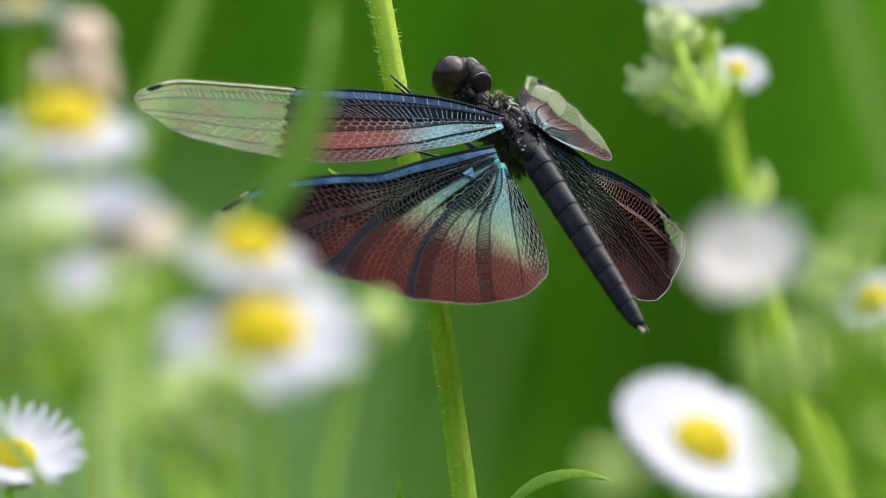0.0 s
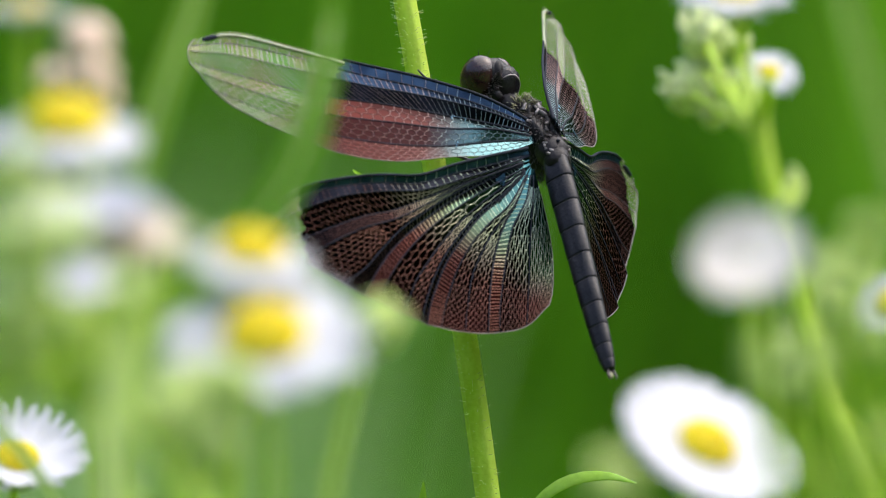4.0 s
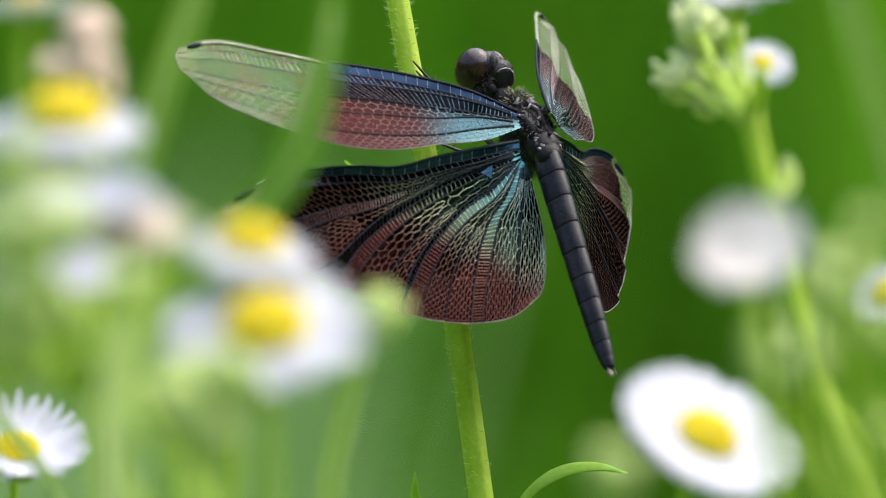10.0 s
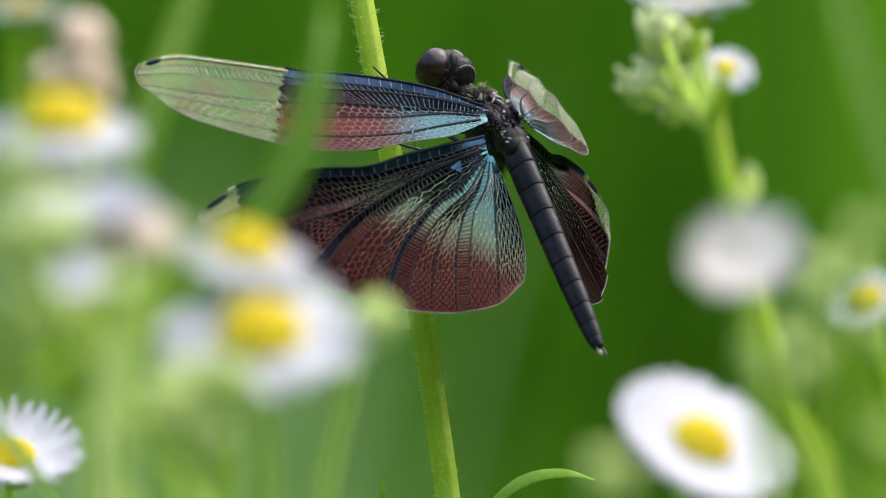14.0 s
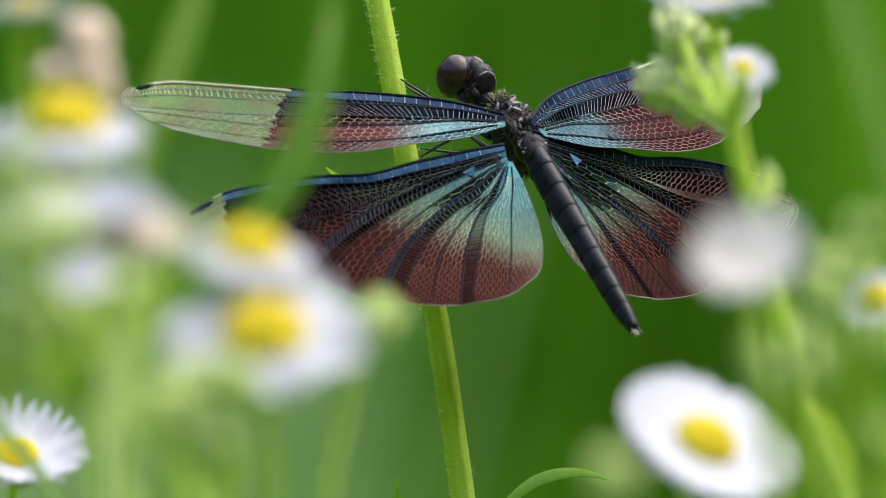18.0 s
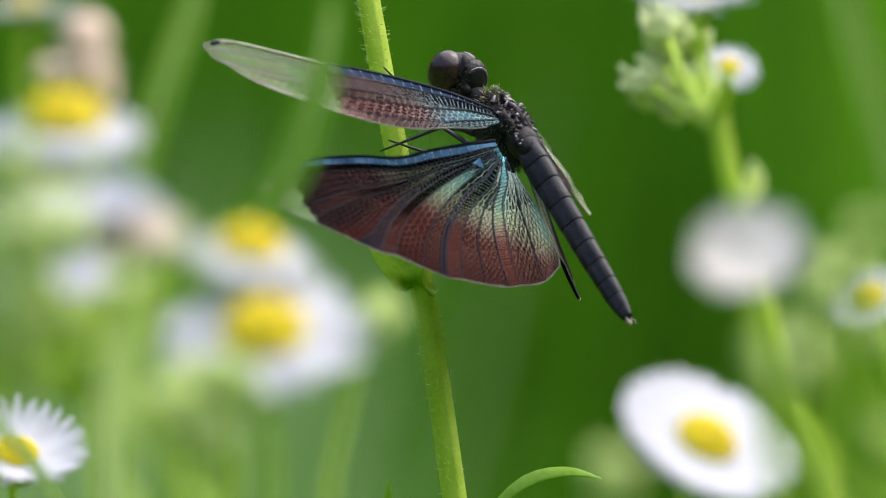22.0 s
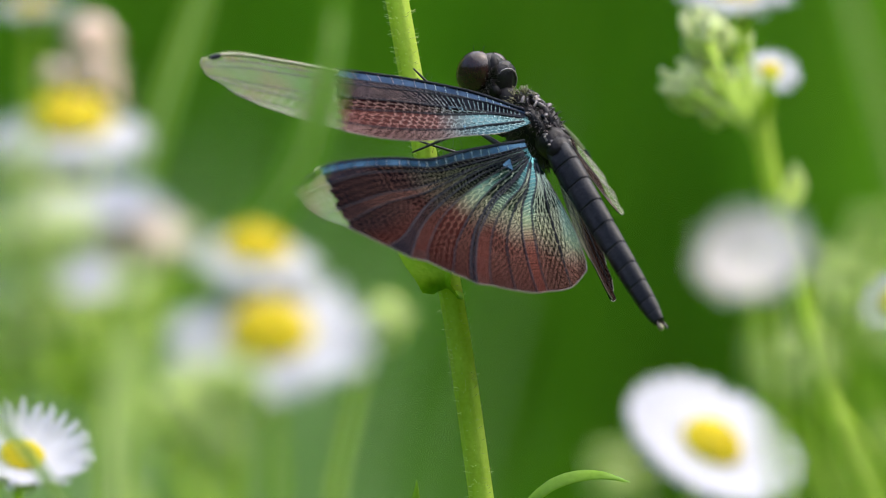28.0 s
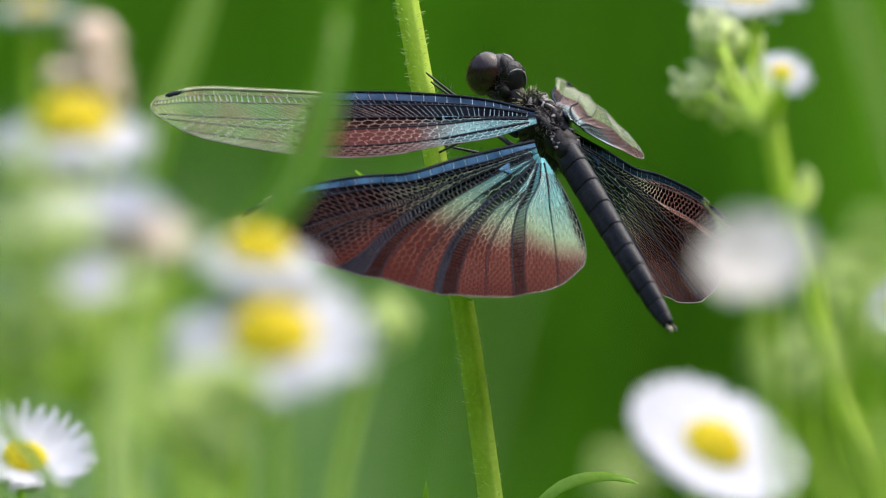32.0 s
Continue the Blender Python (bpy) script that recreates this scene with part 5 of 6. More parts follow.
HEAD_TURN = [
    (0, -0.0015, 0.0074, -0.0004, -21.1395, 9.2849, -10.1379),
    (0.1, -0.0015, 0.0074, -0.0003, -21.5949, 11.7784, -10.2211),
    (0.2, -0.0015, 0.0074, -0.0004, -21.0049, 8.54, -10.117),
    (0.3, -0.0015, 0.0074, -0.0005, -20.4248, 5.3007, -10.0471),
    (0.5, -0.0015, 0.0074, -0.0005, -20.3598, 4.9356, -10.0413),
    (1, -0.0015, 0.0074, -0.0005, -20.1978, 4.0227, -10.0286),
    (1.5, -0.0015, 0.0074, -0.0005, -20.2409, 4.2659, -10.0318),
    (2, -0.0015, 0.0074, -0.0005, -20.2841, 4.5091, -10.0351),
    (2.5, -0.0015, 0.0074, -0.0005, -20.3273, 4.7523, -10.0385),
    (3, -0.0015, 0.0074, -0.0005, -20.3705, 4.9955, -10.0422),
    (3.5, -0.0015, 0.0074, -0.0005, -20.4137, 5.2387, -10.0461),
    (5.5, -0.0015, 0.0074, -0.0004, -20.5871, 6.2114, -10.0634),
    (6, -0.0015, 0.0074, -0.0004, -20.6305, 6.4546, -10.0682),
    (6.5, -0.0015, 0.0074, -0.0004, -20.6469, 6.5466, -10.07),
    (7, -0.0015, 0.0074, -0.0004, -20.6634, 6.6386, -10.0719),
    (7.5, -0.0015, 0.0074, -0.0004, -20.6798, 6.7306, -10.0738),
    (8, -0.0015, 0.0074, -0.0004, -20.6963, 6.8226, -10.0758),
    (8.5, -0.0015, 0.0074, -0.0004, -20.7128, 6.9146, -10.0777),
    (9, -0.0015, 0.0074, -0.0004, -20.7292, 7.0066, -10.0797),
    (9.5, -0.0015, 0.0074, -0.0004, -20.7528, 7.1381, -10.0826),
    (10, -0.0015, 0.0074, -0.0004, -20.7764, 7.2697, -10.0856),
    (10.5, -0.0015, 0.0074, -0.0003, -21.308, 10.212, -10.1664),
    (10.6, -0.0015, 0.0074, -0.0003, -21.4154, 10.8004, -10.186),
    (10.8, -0.0015, 0.0074, -0.0001, -22.8396, 18.3422, -10.5451),
    (11, -0.0015, 0.0074, -0.0001, -22.9402, 18.8534, -10.5772),
    (11.5, -0.0015, 0.0074, -0.0002, -22.4362, 16.2608, -10.4251),
    (12, -0.0014, 0.0074, -0.0007, -18.5527, -5.2816, -10.0468),
    (12.5, -0.0014, 0.0074, -0.0007, -18.7445, -4.2016, -10.0309),
    (13, -0.0015, 0.0074, -0.0001, -22.7273, 17.7676, -10.5103),
    (13.5, -0.0015, 0.0074, -0.0001, -23.27, 20.5078, -10.6883),
    (14, -0.0015, 0.0074, -0.0004, -20.7871, 7.3297, -10.087),
    (14.5, -0.0013, 0.0074, -0.0008, -18.1273, -7.6615, -10.0947),
    (16.5, -0.0015, 0.0074, -0.0003, -21.8449, 13.1289, -10.2751),
    (17, -0.0014, 0.0074, -0.0008, -18.358, -6.3738, -10.0665),
    (17.5, -0.0014, 0.0074, -0.0007, -18.9049, -3.2963, -10.0204),
    (18, -0.0015, 0.0074, -0, -23.4195, 21.246, -10.7415),
    (18.5, -0.0015, 0.0074, 0.0001, -24.4368, 26.0653, -11.1501),
    (19, -0.0015, 0.0074, -0.0004, -20.9943, 8.4813, -10.1154),
    (19.5, -0.0013, 0.0074, -0.0008, -17.821, -9.3596, -10.1401),
    (20, -0.0014, 0.0074, -0.0006, -19.1596, -1.8553, -10.009),
    (20.5, -0.0015, 0.0074, -0.0001, -23.1354, 19.8366, -10.6418),
    (21, -0.0015, 0.0074, 0.0001, -24.157, 24.7763, -11.03),
    (21.5, -0.0015, 0.0074, -0.0001, -23.2202, 20.2601, -10.6709),
    (22, -0.0015, 0.0074, -0.0005, -19.9739, 2.7581, -10.0154),
    (22.5, -0.0013, 0.0074, -0.0008, -18.0781, -7.9356, -10.1014),
    (23, -0.0015, 0.0074, -0.0004, -20.592, 6.2391, -10.0639),
    (23.5, -0.0015, 0.0074, -0, -23.3556, 20.9312, -10.7185),
    (24, -0.0015, 0.0074, 0.0001, -24.1745, 24.8577, -11.0373),
    (24.5, -0.0015, 0.0074, -0.0003, -21.6734, 12.2039, -10.2374),
    (25, -0.0014, 0.0074, -0.0006, -19.3236, -0.9266, -10.005),
    (25.5, -0.0014, 0.0074, -0.0006, -19.2435, -1.3804, -10.0066),
    (27.5, -0.0015, 0.0074, -0.0002, -22.3346, 15.7292, -10.3971),
    (28, -0.0015, 0.0074, -0.0005, -20.3158, 4.6878, -10.0376),
    (28.5, -0.0014, 0.0074, -0.0006, -19.4787, -0.0474, -10.0037),
    (29, -0.0015, 0.0074, -0.0004, -20.708, 6.8882, -10.0772),
    (29.5, -0.0015, 0.0074, -0.0003, -21.2727, 10.0181, -10.1602),
    (29.6, -0.0015, 0.0074, -0.0003, -21.3868, 10.644, -10.1807),
    (30, -0.0015, 0.0074, -0.0003, -21.4777, 11.1405, -10.1978),
    (30.5, -0.0015, 0.0074, -0.0001, -22.891, 18.6037, -10.5614),
    (30.6, -0.0015, 0.0074, -0.0001, -23.1871, 20.0951, -10.6595),
    (31, -0.0015, 0.0074, -0.0001, -22.7577, 17.9233, -10.5196),
    (31.5, -0.0015, 0.0074, -0.0002, -22.2513, 15.2911, -10.3748),
    (32, -0.0015, 0.0074, -0.0003, -21.7574, 12.6578, -10.2555),
]
WING_TURN = {
    "fore_left": [
        (0, -0.0015, 0.0008, 0.0012, -5.2528, -0.9917, -21.4825),
        (0.1, -0.0016, 0.0007, 0.0011, 9.5687, 4.4927, -26.1207),
        (0.3, -0.0017, 0.0007, 0.0009, 31.7848, 12.0573, -19.4944),
        (1, -0.0017, 0.0008, 0.0009, 15.979, 7.0211, -13.3401),
        (2, -0.0008, -0.0003, 0.0008, 13.08, 3.69, -24.37),
        (3, -0.0008, -0.0003, 0.0008, 13.08, 3.69, -24.37),
        (3.5, -0.0008, -0.0003, 0.0008, 13.08, 3.69, -24.37),
        (5.5, -0.0017, 0.0008, 0.001, 3.5956, 2.7166, -16.9551),
        (6, -0.0017, 0.0008, 0.001, 3.5956, 2.7166, -16.9551),
        (9, -0.0016, 0.0008, 0.001, 1.6148, 2.9681, -18.6173),
        (10, -0.0016, 0.0008, 0.001, 0.6128, 2.9223, -17.8123),
        (10.6, -0.0015, 0.0008, 0.0012, -0.9102, 2.1411, -21.8716),
        (10.8, -0.0014, 0.0008, 0.0014, -5.4214, 4.1121, -27.1358),
        (11, -0.0013, 0.0008, 0.0014, -6.6805, 5.2292, -26.6098),
        (11.5, -0.0014, 0.0008, 0.0014, -7.5063, 3.5011, -27.0332),
        (12, -0.0018, 0.0008, 0.0008, -0.2565, 8.8344, -2.9805),
        (12.5, -0.0017, 0.0008, 0.0008, 1.3251, 7.5396, -6.3081),
        (13, -0.0013, 0.0008, 0.0014, -7.098, 4.6943, -25.4307),
        (13.5, -0.0012, 0.0008, 0.0015, 5.041, 11.6668, -23.6384),
        (14, -0.0015, 0.0008, 0.0012, -0.5903, 3.1111, -19.4827),
        (14.5, -0.0018, 0.0008, 0.0008, -1.0874, 11.8826, -2.2243),
        (16.5, -0.0014, 0.0008, 0.0013, -10.5024, 1.2752, -25.753),
        (17, -0.0018, 0.0008, 0.0008, -9.2841, 12.0665, -5.6103),
        (17.5, -0.0017, 0.0008, 0.0009, -9.4046, 8.1821, -8.8152),
        (18, -0.0012, 0.0008, 0.0015, -16.2531, 3.1246, -27.9257),
        (18.5, -0.0011, 0.0008, 0.0016, -17.3219, 5.2548, -28.0793),
        (19, -0.0015, 0.0008, 0.0012, -10.314, 3.4844, -20.9741),
        (19.5, -0.0018, 0.0008, 0.0007, -8.6213, 13.1069, -3.5535),
        (20, -0.0017, 0.0008, 0.0009, -15.4979, 8.3148, -10.5062),
        (20.5, -0.0012, 0.0008, 0.0015, -18.815, 1.5531, -27.951),
        (21, -0.0011, 0.0008, 0.0016, -15.4702, 4.4712, -26.9775),
        (21.5, -0.0012, 0.0008, 0.0015, -15.9378, -1.1241, -27.4052),
        (22, -0.0016, 0.0008, 0.001, -13.164, 10.4101, -12.0063),
        (22.5, -0.0018, 0.0008, 0.0007, -15.351, 12.2327, -4.9749),
        (23, -0.0016, 0.0008, 0.0011, -14.513, 5.6799, -16.6184),
        (23.5, -0.0012, 0.0008, 0.0015, -15.9449, 2.7975, -25.8137),
        (24, -0.0011, 0.0008, 0.0016, -18.6229, 3.6978, -26.7764),
        (24.5, -0.0014, 0.0008, 0.0013, -12.4595, -0.6808, -23.893),
        (25, -0.0017, 0.0008, 0.0009, -14.5107, 8.2571, -10.863),
        (25.5, -0.0017, 0.0008, 0.0009, -14.0356, 5.8981, -11.5348),
        (27.5, -0.0013, 0.0008, 0.0014, -10.4265, -3.7405, -27.6612),
        (28, -0.0016, 0.0008, 0.0011, -8.085, 5.6676, -15.9096),
        (28.5, -0.0017, 0.0008, 0.001, -7.7103, 4.3094, -13.2045),
        (29, -0.0015, 0.0008, 0.0012, -10.8296, 2.9264, -18.3304),
        (29.6, -0.0015, 0.0008, 0.0013, -12.0339, 1.3062, -21.5957),
        (30, -0.0015, 0.0008, 0.0013, -12.1604, -3.2261, -24.4884),
        (30.6, -0.0012, 0.0008, 0.0015, -15.6325, 1.3276, -26.2919),
        (31, -0.0013, 0.0008, 0.0014, -16.0178, -3.103, -27.5976),
        (32, -0.0014, 0.0008, 0.0013, -10.1019, -6.1482, -27.2993),
    ],
    "hind_left": [
        (0, -0.0035, -0.0023, 0.0003, 7.53, 2.43, -5.25),
        (0.1, -0.0029, -0.0028, 0.0008, 4.0315, -12.2702, -12.027),
        (0.3, -0.003, -0.0028, 0.0005, 71.3267, 0.1242, 7.131),
        (1, -0.0031, -0.0028, 0.0004, 33.6587, 6.4802, 5.1967),
        (6, -0.0031, -0.0028, 0.0005, 28.7634, -0.007, -1.0855),
        (9, -0.0031, -0.0027, 0.0006, 27.0678, -1.2334, -3.3694),
        (10, -0.0031, -0.0027, 0.0006, 24.1619, -1.6038, -4.0817),
        (10.6, -0.0031, -0.0027, 0.0008, 20.2512, -7.6043, -13.3517),
        (10.8, -0.003, -0.0027, 0.0012, 9.4299, -4.1666, -18.8211),
        (11, -0.003, -0.0026, 0.0012, 12.6238, 4.3866, -15.0435),
        (11.5, -0.0031, -0.0026, 0.0011, 9.2722, -5.0871, -17.0382),
        (12, -0.0033, -0.0026, -0.0001, 19.1797, 8.3504, 12.9913),
        (12.5, -0.0033, -0.0026, -0.0001, 18.577, 10.2081, 13.0296),
        (13, -0.0031, -0.0026, 0.0012, 17.1935, 5.8382, -12.2893),
        (13.5, -0.003, -0.0026, 0.0013, 13.8541, 14.4163, -9.3226),
        (14, -0.0032, -0.0026, 0.0006, 18.7171, 0.3825, -5.1158),
        (14.5, -0.0033, -0.0025, -0.0003, 14.8924, 10.7698, 13.8365),
        (16.5, -0.0032, -0.0026, 0.0009, 6.0752, 6.0525, -8.0433),
        (17, -0.0033, -0.0026, -0.0002, 8.9838, 13.6553, 10.0947),
        (17.5, -0.0033, -0.0026, 0, 11.0082, 13.2762, 9.2922),
        (18, -0.003, -0.0026, 0.0014, 5.0314, 3.4424, -14.5288),
        (18.5, -0.0029, -0.0026, 0.0016, -1.0888, 7.3988, -15.9733),
        (19, -0.0032, -0.0026, 0.0006, 8.0725, 1.6717, -7.4928),
        (19.5, -0.0033, -0.0026, -0.0004, 5.8475, 15.9806, 12.7101),
        (20, -0.0033, -0.0026, 0, 9.1544, 13.2658, 6.8687),
        (20.5, -0.003, -0.0026, 0.0013, 2.764, 3.952, -13.078),
        (21, -0.0029, -0.0026, 0.0015, 1.6464, 6.5367, -12.3832),
        (21.5, -0.003, -0.0026, 0.0013, 0.956, 1.8624, -13.8301),
        (22, -0.0033, -0.0026, 0.0003, 5.776, 6.411, 0.1503),
        (22.5, -0.0033, -0.0026, -0.0003, 7.3125, 15.0261, 12.1789),
        (23, -0.0033, -0.0026, 0.0005, 6.9697, 7.7779, -1.5122),
        (23.5, -0.003, -0.0026, 0.0013, -0.7203, 4.9607, -11.4744),
        (24, -0.0029, -0.0026, 0.0015, 3.8894, 8.2405, -13.7233),
        (24.5, -0.0032, -0.0026, 0.0009, 3.0788, 3.0729, -8.0327),
        (25, -0.0033, -0.0026, 0.0001, 7.4421, 12.1301, 5.8295),
        (25.5, -0.0033, -0.0026, 0.0001, 7.7454, 14.6822, 7.6802),
        (27.5, -0.0031, -0.0026, 0.0011, 0.6196, 0.6728, -12.0694),
        (28, -0.0033, -0.0026, 0.0004, 8.4695, 8.8979, 1.048),
        (28.5, -0.0033, -0.0026, 0.0002, 10.2859, 14.3773, 7.5844),
        (29, -0.0032, -0.0026, 0.0006, 10.1247, 9.1363, -0.1579),
        (29.6, -0.0032, -0.0026, 0.0008, 4.3879, 7.0879, -3.8106),
        (30, -0.0032, -0.0026, 0.0008, 7.186, -1.1614, -8.7731),
        (30.6, -0.003, -0.0026, 0.0013, -0.6023, 3.1949, -11.6805),
        (31, -0.0031, -0.0026, 0.0012, 3.8973, 0.2488, -13.1672),
        (32, -0.0032, -0.0026, 0.0009, 3.7798, -0.372, -8.7043),
    ],
    "fore_right": [
        (0, 0.0009, -0.0015, 0.002, 17.9569, 32.4503, 46.8984),
        (0.1, 0.001, -0.0012, 0.0022, 16.795, 18.7043, 59.8143),
        (0.3, 0.0007, -0.0012, 0.0023, 10.4468, 11.1297, 55.1927),
        (1, 0.0005, -0.0007, 0.0025, 37.41, 16.39, 53.16),
        (2, 0.0003, -0.0009, 0.0021, 37.69, 19.51, 52.36),
        (3, 0.0003, -0.0009, 0.0021, 37.69, 19.51, 52.36),
        (3.5, 0.0003, -0.0009, 0.0021, 37.69, 19.51, 52.36),
        (5.5, 0.0006, -0.0007, 0.0025, 32.58, 22.94, 54.38),
        (6, 0.0006, -0.0007, 0.0025, 32.58, 22.94, 54.38),
        (9, 0.0006, -0.0007, 0.0025, 33.25, 23.62, 54.27),
        (10, 0.0007, -0.0007, 0.0025, 34.19, 23.52, 53.55),
        (10.6, 0.001, -0.0013, 0.0021, 34.9257, 27.1625, 51.1926),
        (10.8, 0.0007, -0.0011, 0.0018, 28.4881, 27.3219, 36.3357),
        (11, 0.0007, -0.0011, 0.0018, 23.9738, 26.827, 30.0713),
        (11.5, 0.0012, -0.0014, 0.0019, 26.9098, 30.1441, 42.6812),
        (12, 0, 0.0019, 0.0011, 11.53, 29.56, 43.71),
        (12.5, 0.0001, 0.0019, 0.0011, 13.55, 30.42, 44.19),
        (13, 0.0007, -0.0011, 0.0018, 4.4353, 29.9093, 21.4266),
        (13.5, 0.0008, -0.0012, 0.0017, 4.2071, 26.8415, 15.7858),
        (14, 0.0009, -0.0015, 0.0021, 22.038, 30.1428, 47.1295),
        (14.5, 0, 0.0019, 0.0011, 12.41, 27.6, 42.96),
        (16.5, 0.0012, -0.0016, 0.002, 15.46, 27.91, 44.6),
        (17, 0, 0.0019, 0.0011, 11.32, 28.67, 43.33),
        (17.5, 0.0001, 0.0019, 0.0011, 13.5, 31.16, 44.52),
        (18, 0.0008, -0.0012, 0.0017, 11.8875, 23.2577, 21.5835),
        (18.5, 0.001, -0.0012, 0.0016, 9.7597, 23.8424, 15.0406),
        (19, 0.0009, -0.0015, 0.002, 13.2159, 33.6684, 46.1504),
        (19.5, 0, 0.0019, 0.0011, 9.3, 26.22, 42.3),
        (20, 0.0001, 0.0019, 0.0011, 14.56, 32.31, 45.13),
        (20.5, 0.0008, -0.0012, 0.0017, 14.2381, 24.7875, 23.1538),
        (21, 0.0009, -0.0012, 0.0016, 3.1885, 28.2237, 16.1987),
        (21.5, 0.0008, -0.0012, 0.0017, 2.6219, 35.3095, 25.8056),
        (22, 0.0001, 0.002, 0.0013, 20, 37, 27),
        (22.5, 0, 0.0019, 0.0011, 10.25, 27.39, 42.78),
        (23, 0.0002, 0.002, 0.0013, 22, 38.5, 28),
        (23.5, 0.0008, -0.0012, 0.0017, 11.3377, 25.4516, 24.5834),
        (24, 0.0007, 0.0004, 0.0024, 9.95, 28.47, 18.25),
        (24.5, 0.0012, -0.0016, 0.002, 15.57, 31.07, 48.87),
        (25, 0.0001, 0.0019, 0.0011, 15.26, 33.04, 45.54),
        (25.5, 0.0001, 0.0019, 0.0011, 14.91, 32.68, 45.34),
        (27.5, 0.0012, -0.0015, 0.0019, 16.3994, 33.2512, 39.4949),
        (28, 0.0001, 0.002, 0.0013, 21, 38, 27),
        (28.5, 0, 0.002, 0.0013, 18, 35.4, 27),
        (29, 0.0002, 0.002, 0.0013, 22, 39, 28.5),
        (29.6, 0.0002, 0.002, 0.0011, 23.9234, 43.6045, 44.4585),
        (30, 0.001, -0.0015, 0.002, 21.7498, 34.4711, 48.542),
        (30.6, 0.0008, -0.0012, 0.0017, 20.2632, 29.135, 28.2517),
        (31, 0.0007, -0.0012, 0.0017, 19.9854, 33.1519, 37.9591),
        (32, 0.0011, -0.0015, 0.002, 20.4545, 36.0718, 49.2364),
    ],
    "hind_right": [
        (0, 0.0002, -0.0019, 0.0021, 20.4, 35.29, 13.55),
        (0.1, 0, -0.0023, 0.0018, 54.3186, 26.1734, 28.5281),
        (0.3, -0.0002, -0.0023, 0.0018, 55.4923, 16.5316, 40.066),
        (1, -0.0002, -0.0028, 0.0016, 48.11, 26.39, 33.31),
        (2, -0.0002, -0.003, 0.0013, 45.29, 27.91, 30.66),
        (3, -0.0002, -0.003, 0.0013, 45.29, 27.91, 30.66),
        (3.5, -0.0002, -0.003, 0.0013, 45.29, 27.91, 30.66),
        (5.5, -0.0001, -0.0028, 0.0016, 38.35, 29.95, 31.07),
        (6, -0.0001, -0.0028, 0.0016, 38.35, 29.95, 31.07),
        (9, -0.0001, -0.0028, 0.0015, 38.69, 30.89, 31.35),
        (10, -0.0001, -0.0028, 0.0015, 39.35, 30.54, 31.36),
        (10.6, -0.0001, -0.0024, 0.0017, 39.885, 34.384, 24.547),
        (10.8, 0.0001, -0.0024, 0.0017, 36.2734, 27.5444, 8.7719),
        (11, 0.0001, -0.0025, 0.0017, 22.0659, 25.9042, -0.6381),
        (11.5, 0.0001, -0.0025, 0.0017, 34.1209, 29.0515, 9.6585),
        (12, -0.0012, -0.0006, 0.0006, 30.36, 41.21, 45.58),
        (12.5, -0.0012, -0.0006, 0.0006, 32.19, 41.23, 45.68),
        (13, 0.0001, -0.0025, 0.0016, 29.6659, 29.5044, 4.3655),
        (13.5, 0.0002, -0.0025, 0.0016, 24.6154, 15.822, -11.3566),
        (14, -0.0002, -0.0025, 0.0016, 34.8939, 35.2571, 26.1478),
        (14.5, -0.0013, -0.0006, 0.0006, 30.76, 39.01, 44.91),
        (16.5, -0.0001, -0.0025, 0.0016, 21.5603, 34.6514, 8.9537),
        (17, -0.0013, -0.0006, 0.0006, 29.87, 40.35, 45.1),
        (17.5, -0.0012, -0.0006, 0.0007, 31.21, 41.25, 44.5),
        (18, 0.0002, -0.0025, 0.0016, 16.5748, 27.6413, -0.0423),
        (18.5, 0.0003, -0.0025, 0.0016, 14.802, 13.6709, -12.469),
        (19, -0.0002, -0.0025, 0.0016, 20.2111, 38.6621, 17.1797),
        (19.5, -0.0013, -0.0006, 0.0005, 27, 38.3, 43.54),
        (20, -0.0011, -0.0008, 0.0008, 31.24, 41.05, 42.87),
        (20.5, 0.0001, -0.0025, 0.0016, 10.7574, 31.2878, 1.3009),
        (21, 0.0003, -0.0025, 0.0016, 8.2933, 13.7837, -12.7884),
        (21.5, 0.0001, -0.0025, 0.0016, 27.2613, 25.7814, -1.3139),
        (22, -0.0008, -0.0009, 0.0015, 35.3, 39.4, 32),
        (22.5, -0.0013, -0.0006, 0.0006, 28.35, 39.28, 44.26),
        (23, -0.0006, -0.0012, 0.0016, 35.4, 39.6, 28),
        (23.5, 0.0002, -0.0025, 0.0016, 21.0661, 21.9593, -4.0456),
        (24, 0.0003, -0.0025, 0.0016, 11.4277, 10.7284, -14.9171),
        (24.5, -0.0001, -0.0025, 0.0016, 14.4016, 35.295, 10.2828),
        (25, -0.0011, -0.0009, 0.0008, 31.26, 40.93, 41.81),
        (25.5, -0.0011, -0.0009, 0.0008, 31.25, 40.99, 42.33),
        (27.5, 0, -0.0025, 0.0016, 13.0403, 34.1262, 6.3168),
        (28, -0.0008, -0.0010, 0.0016, 35.2, 39.5, 30),
        (28.5, -0.0009, -0.0007, 0.0014, 35, 39.4, 35),
        (29, -0.0006, -0.0013, 0.0016, 35.5, 39.7, 27),
        (29.6, -0.0002, -0.0024, 0.0016, 39.6109, 40.692, 35.7416),
        (30, -0.0001, -0.0025, 0.0016, 17.6158, 38.5562, 13.2934),
        (30.6, 0.0001, -0.0025, 0.0016, 28.482, 22.8379, -2.7987),
        (31, 0.0001, -0.0025, 0.0016, 22.9187, 26.7803, 3.2477),
        (32, -0.0001, -0.0025, 0.0016, 18.6598, 35.3643, 10.8024),
    ],
}
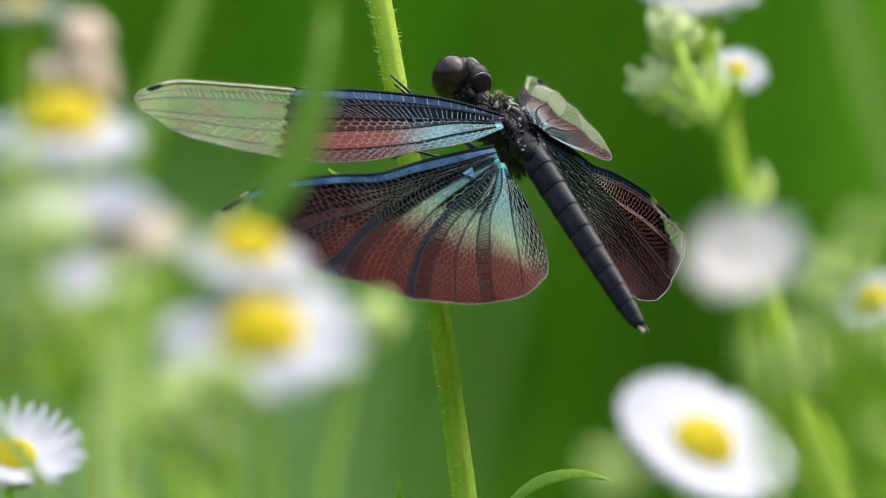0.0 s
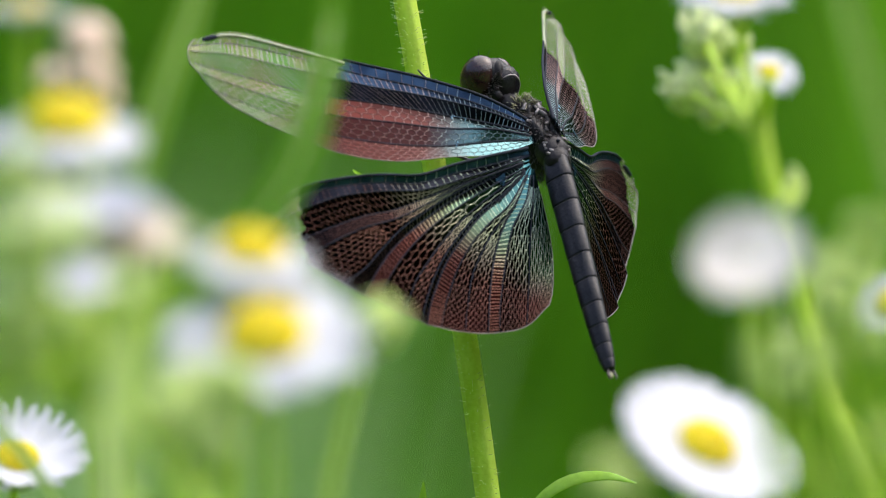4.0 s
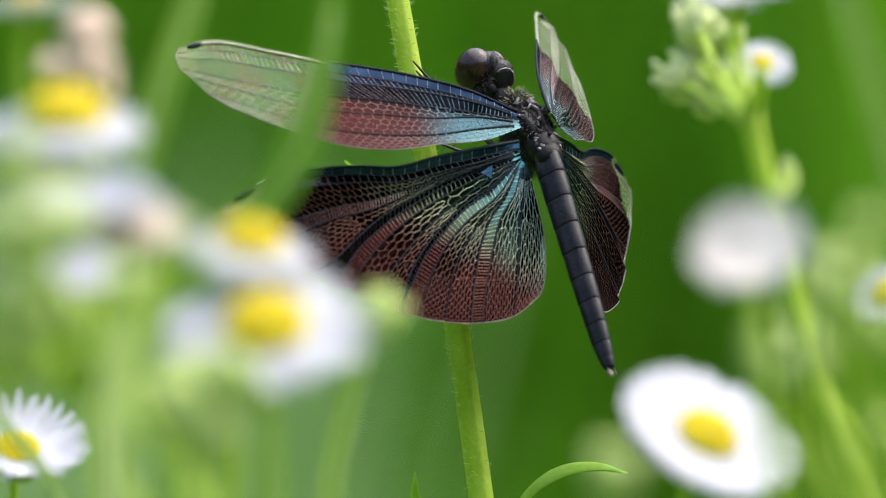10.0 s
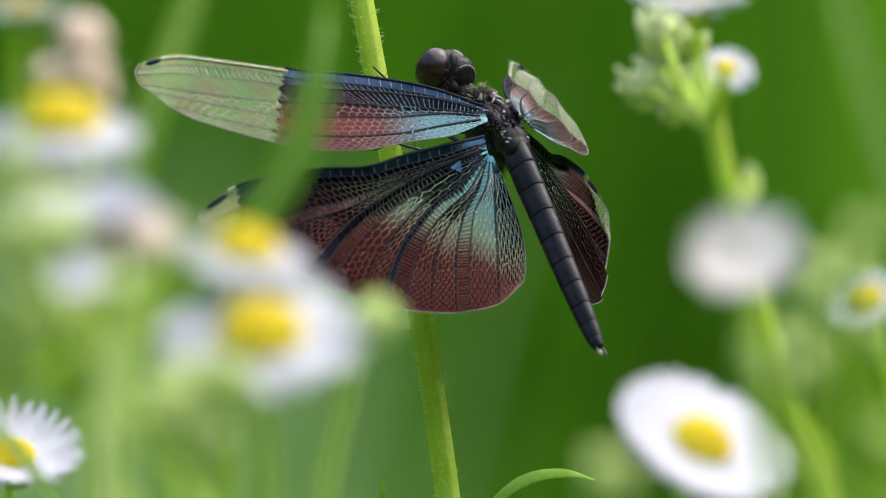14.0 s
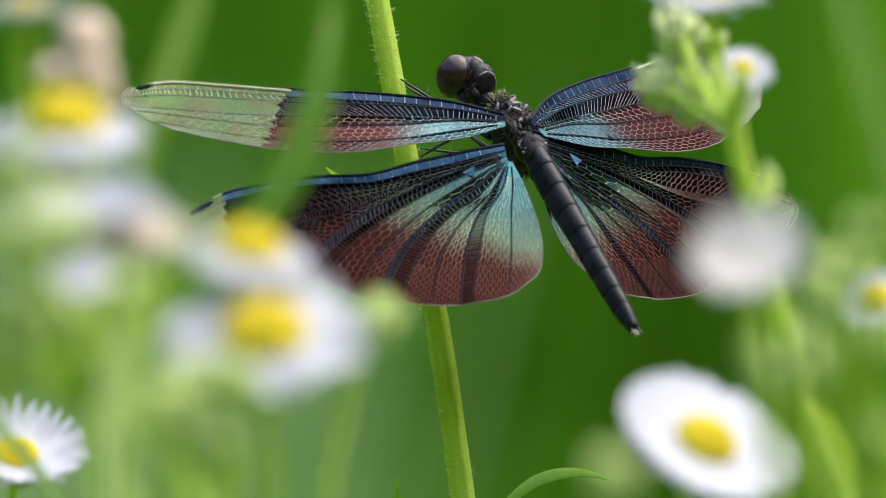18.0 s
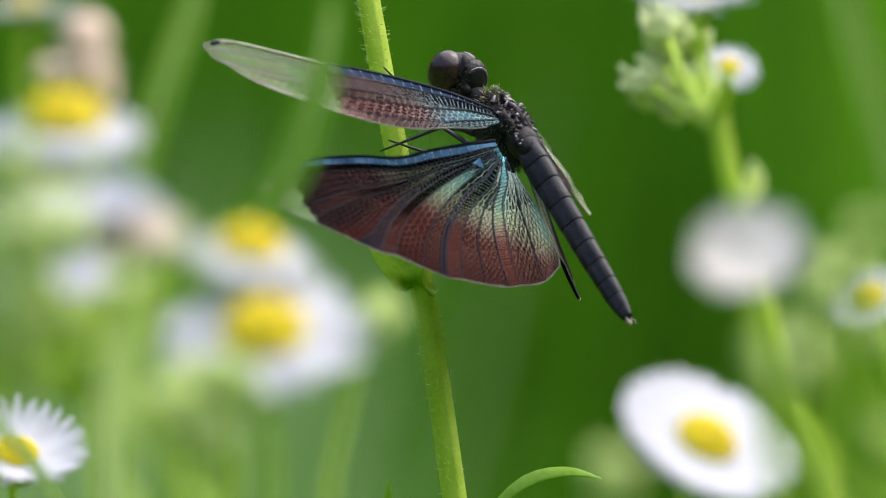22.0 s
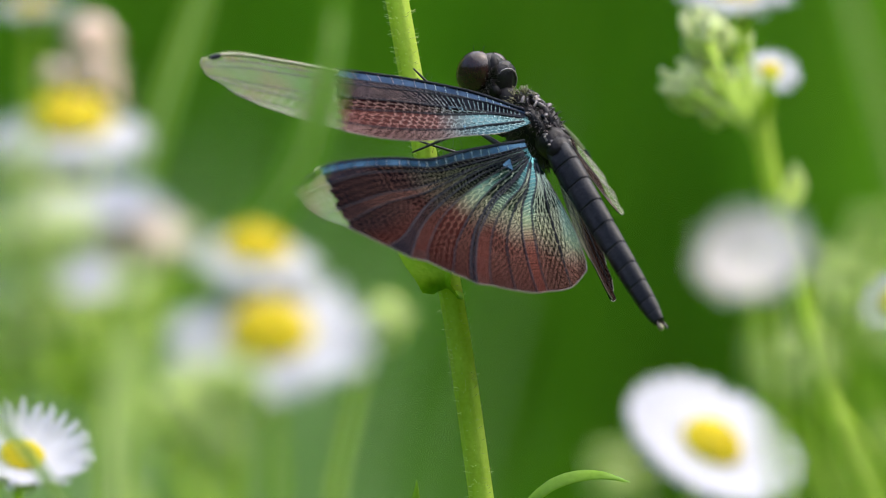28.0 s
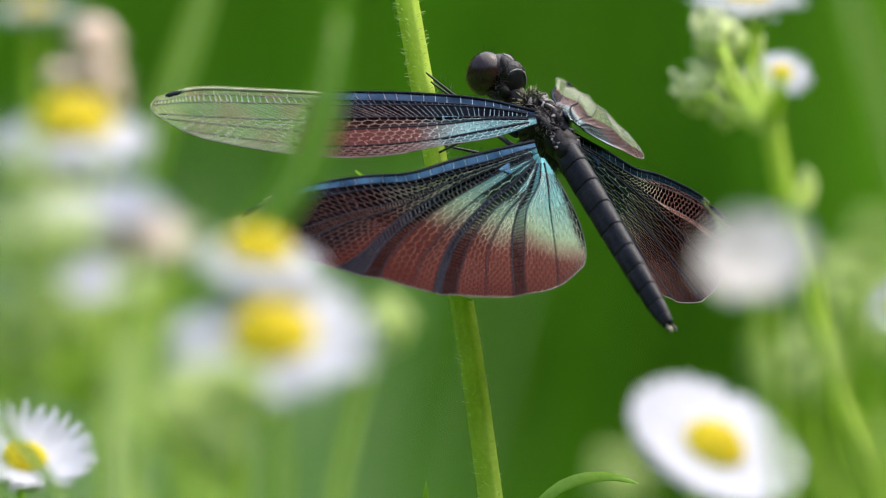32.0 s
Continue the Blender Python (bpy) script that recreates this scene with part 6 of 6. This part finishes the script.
STEM_LEAN = [
    (0, -0.1171),
    (0.5, -0.0569),
    (1, -0.0156),
    (1.5, -0.0783),
    (2, 0),
    (2.5, 0.0025),
    (3, -0.0417),
    (3.5, 0.0702),
    (5.5, -0.0624),
    (6, -0.1612),
    (6.5, -0.0625),
    (7, -0.0986),
    (7.5, -0.2232),
    (8, -0.0727),
    (8.5, -0.0983),
    (9, -0.0031),
    (9.5, 0.0517),
    (10, -0.0103),
    (10.5, -0.1561),
    (11, -0.1173),
    (11.5, -0.0495),
    (12, -0.2854),
    (12.5, -0.2932),
    (13, -0.2725),
    (13.5, -0.4594),
    (14, -0.2622),
    (14.5, -0.2805),
    (16.5, -0.4631),
    (17, -0.1074),
    (17.5, 0.1571),
    (18, -0.1617),
    (18.5, -0.1462),
    (19, -0.1384),
    (19.5, -0.1854),
    (20, -0.1618),
    (20.5, -0.2605),
    (21, -0.2994),
    (21.5, -0.0735),
    (22, -0.24),
    (22.5, -0.4109),
    (23, 0.0173),
    (23.5, 0.0429),
    (24, 0.0303),
    (24.5, -0.0607),
    (25, -0.0764),
    (25.5, -0.3386),
    (27.5, -0.2322),
    (28, -0.0376),
    (28.5, -0.185),
    (29, -0.0944),
    (29.5, -0.0766),
    (30, -0.1332),
    (30.5, -0.0349),
    (31, -0.0454),
    (31.5, -0.0581),
    (32, 0.0251),
]
BUD_LEAN = [
    (0, -0.1641),
    (0.5, -0.08),
    (1, -0.005),
    (1.5, -0.1047),
    (2, -0.0052),
    (2.5, -0.003),
    (3, -0.0735),
    (3.5, 0.0545),
    (5.5, -0.0583),
    (6, -0.1752),
    (6.5, -0.045),
    (7, -0.0826),
    (7.5, -0.2215),
    (8, -0.0536),
    (8.5, -0.0823),
    (9, -0.0009),
    (9.5, 0.0721),
    (10, -0.0006),
    (10.5, -0.151),
    (11, -0.0916),
    (11.5, 0.0128),
    (12, -0.2416),
    (12.5, -0.2482),
    (13, -0.2302),
    (13.5, -0.4554),
    (14, -0.2482),
    (14.5, -0.2304),
    (16.5, -0.4469),
    (17, -0.0317),
    (17.5, 0.1934),
    (18, -0.1376),
    (18.5, -0.1508),
    (19, -0.1243),
    (19.5, -0.1643),
    (20, -0.1243),
    (20.5, -0.248),
    (21, -0.2743),
    (21.5, -0.0362),
    (22, -0.2501),
    (22.5, -0.4293),
    (23, 0.0411),
    (23.5, 0.0564),
    (24, -0.0205),
    (24.5, -0.0516),
    (25, -0.078),
    (25.5, -0.3409),
    (27.5, -0.1794),
    (28, 0.026),
    (28.5, -0.1467),
    (29, -0.0427),
    (29.5, -0.0007),
    (30, -0.0757),
    (30.5, 0.0611),
    (31, 0.0193),
    (31.5, -0.0118),
    (32, 0.0923),
]


def motions():
    walk(FLY, [(t, pose(x, y, z, a, b, c)) for t, x, y, z, a, b, c in BODY])
    abdomen = next(o for o in FLY.children if o.name.startswith("abdomen"))
    walk(abdomen, [(t, pose(*abdomen.location, a, b, c)) for t, a, b, c in TAIL_TURN])
    for name, rows in WING_TURN.items():
        walk(WINGS[name], [(t, pose(*row)) for t, *row in rows])
    walk(HEAD, [(t, pose(*row)) for t, *row in HEAD_TURN])
    walk(PERCH, [(t, pose(*PERCH.location, 0, a, 0)) for t, a in STEM_LEAN])
    walk(BUDDING, [(t, pose(*BUDDING.location, 0, a, 0)) for t, a in BUD_LEAN])
    walk(EDGE, [(t, pose(*EDGE.location, 0, a * 0.6, 0)) for t, a in BUD_LEAN])


motions()
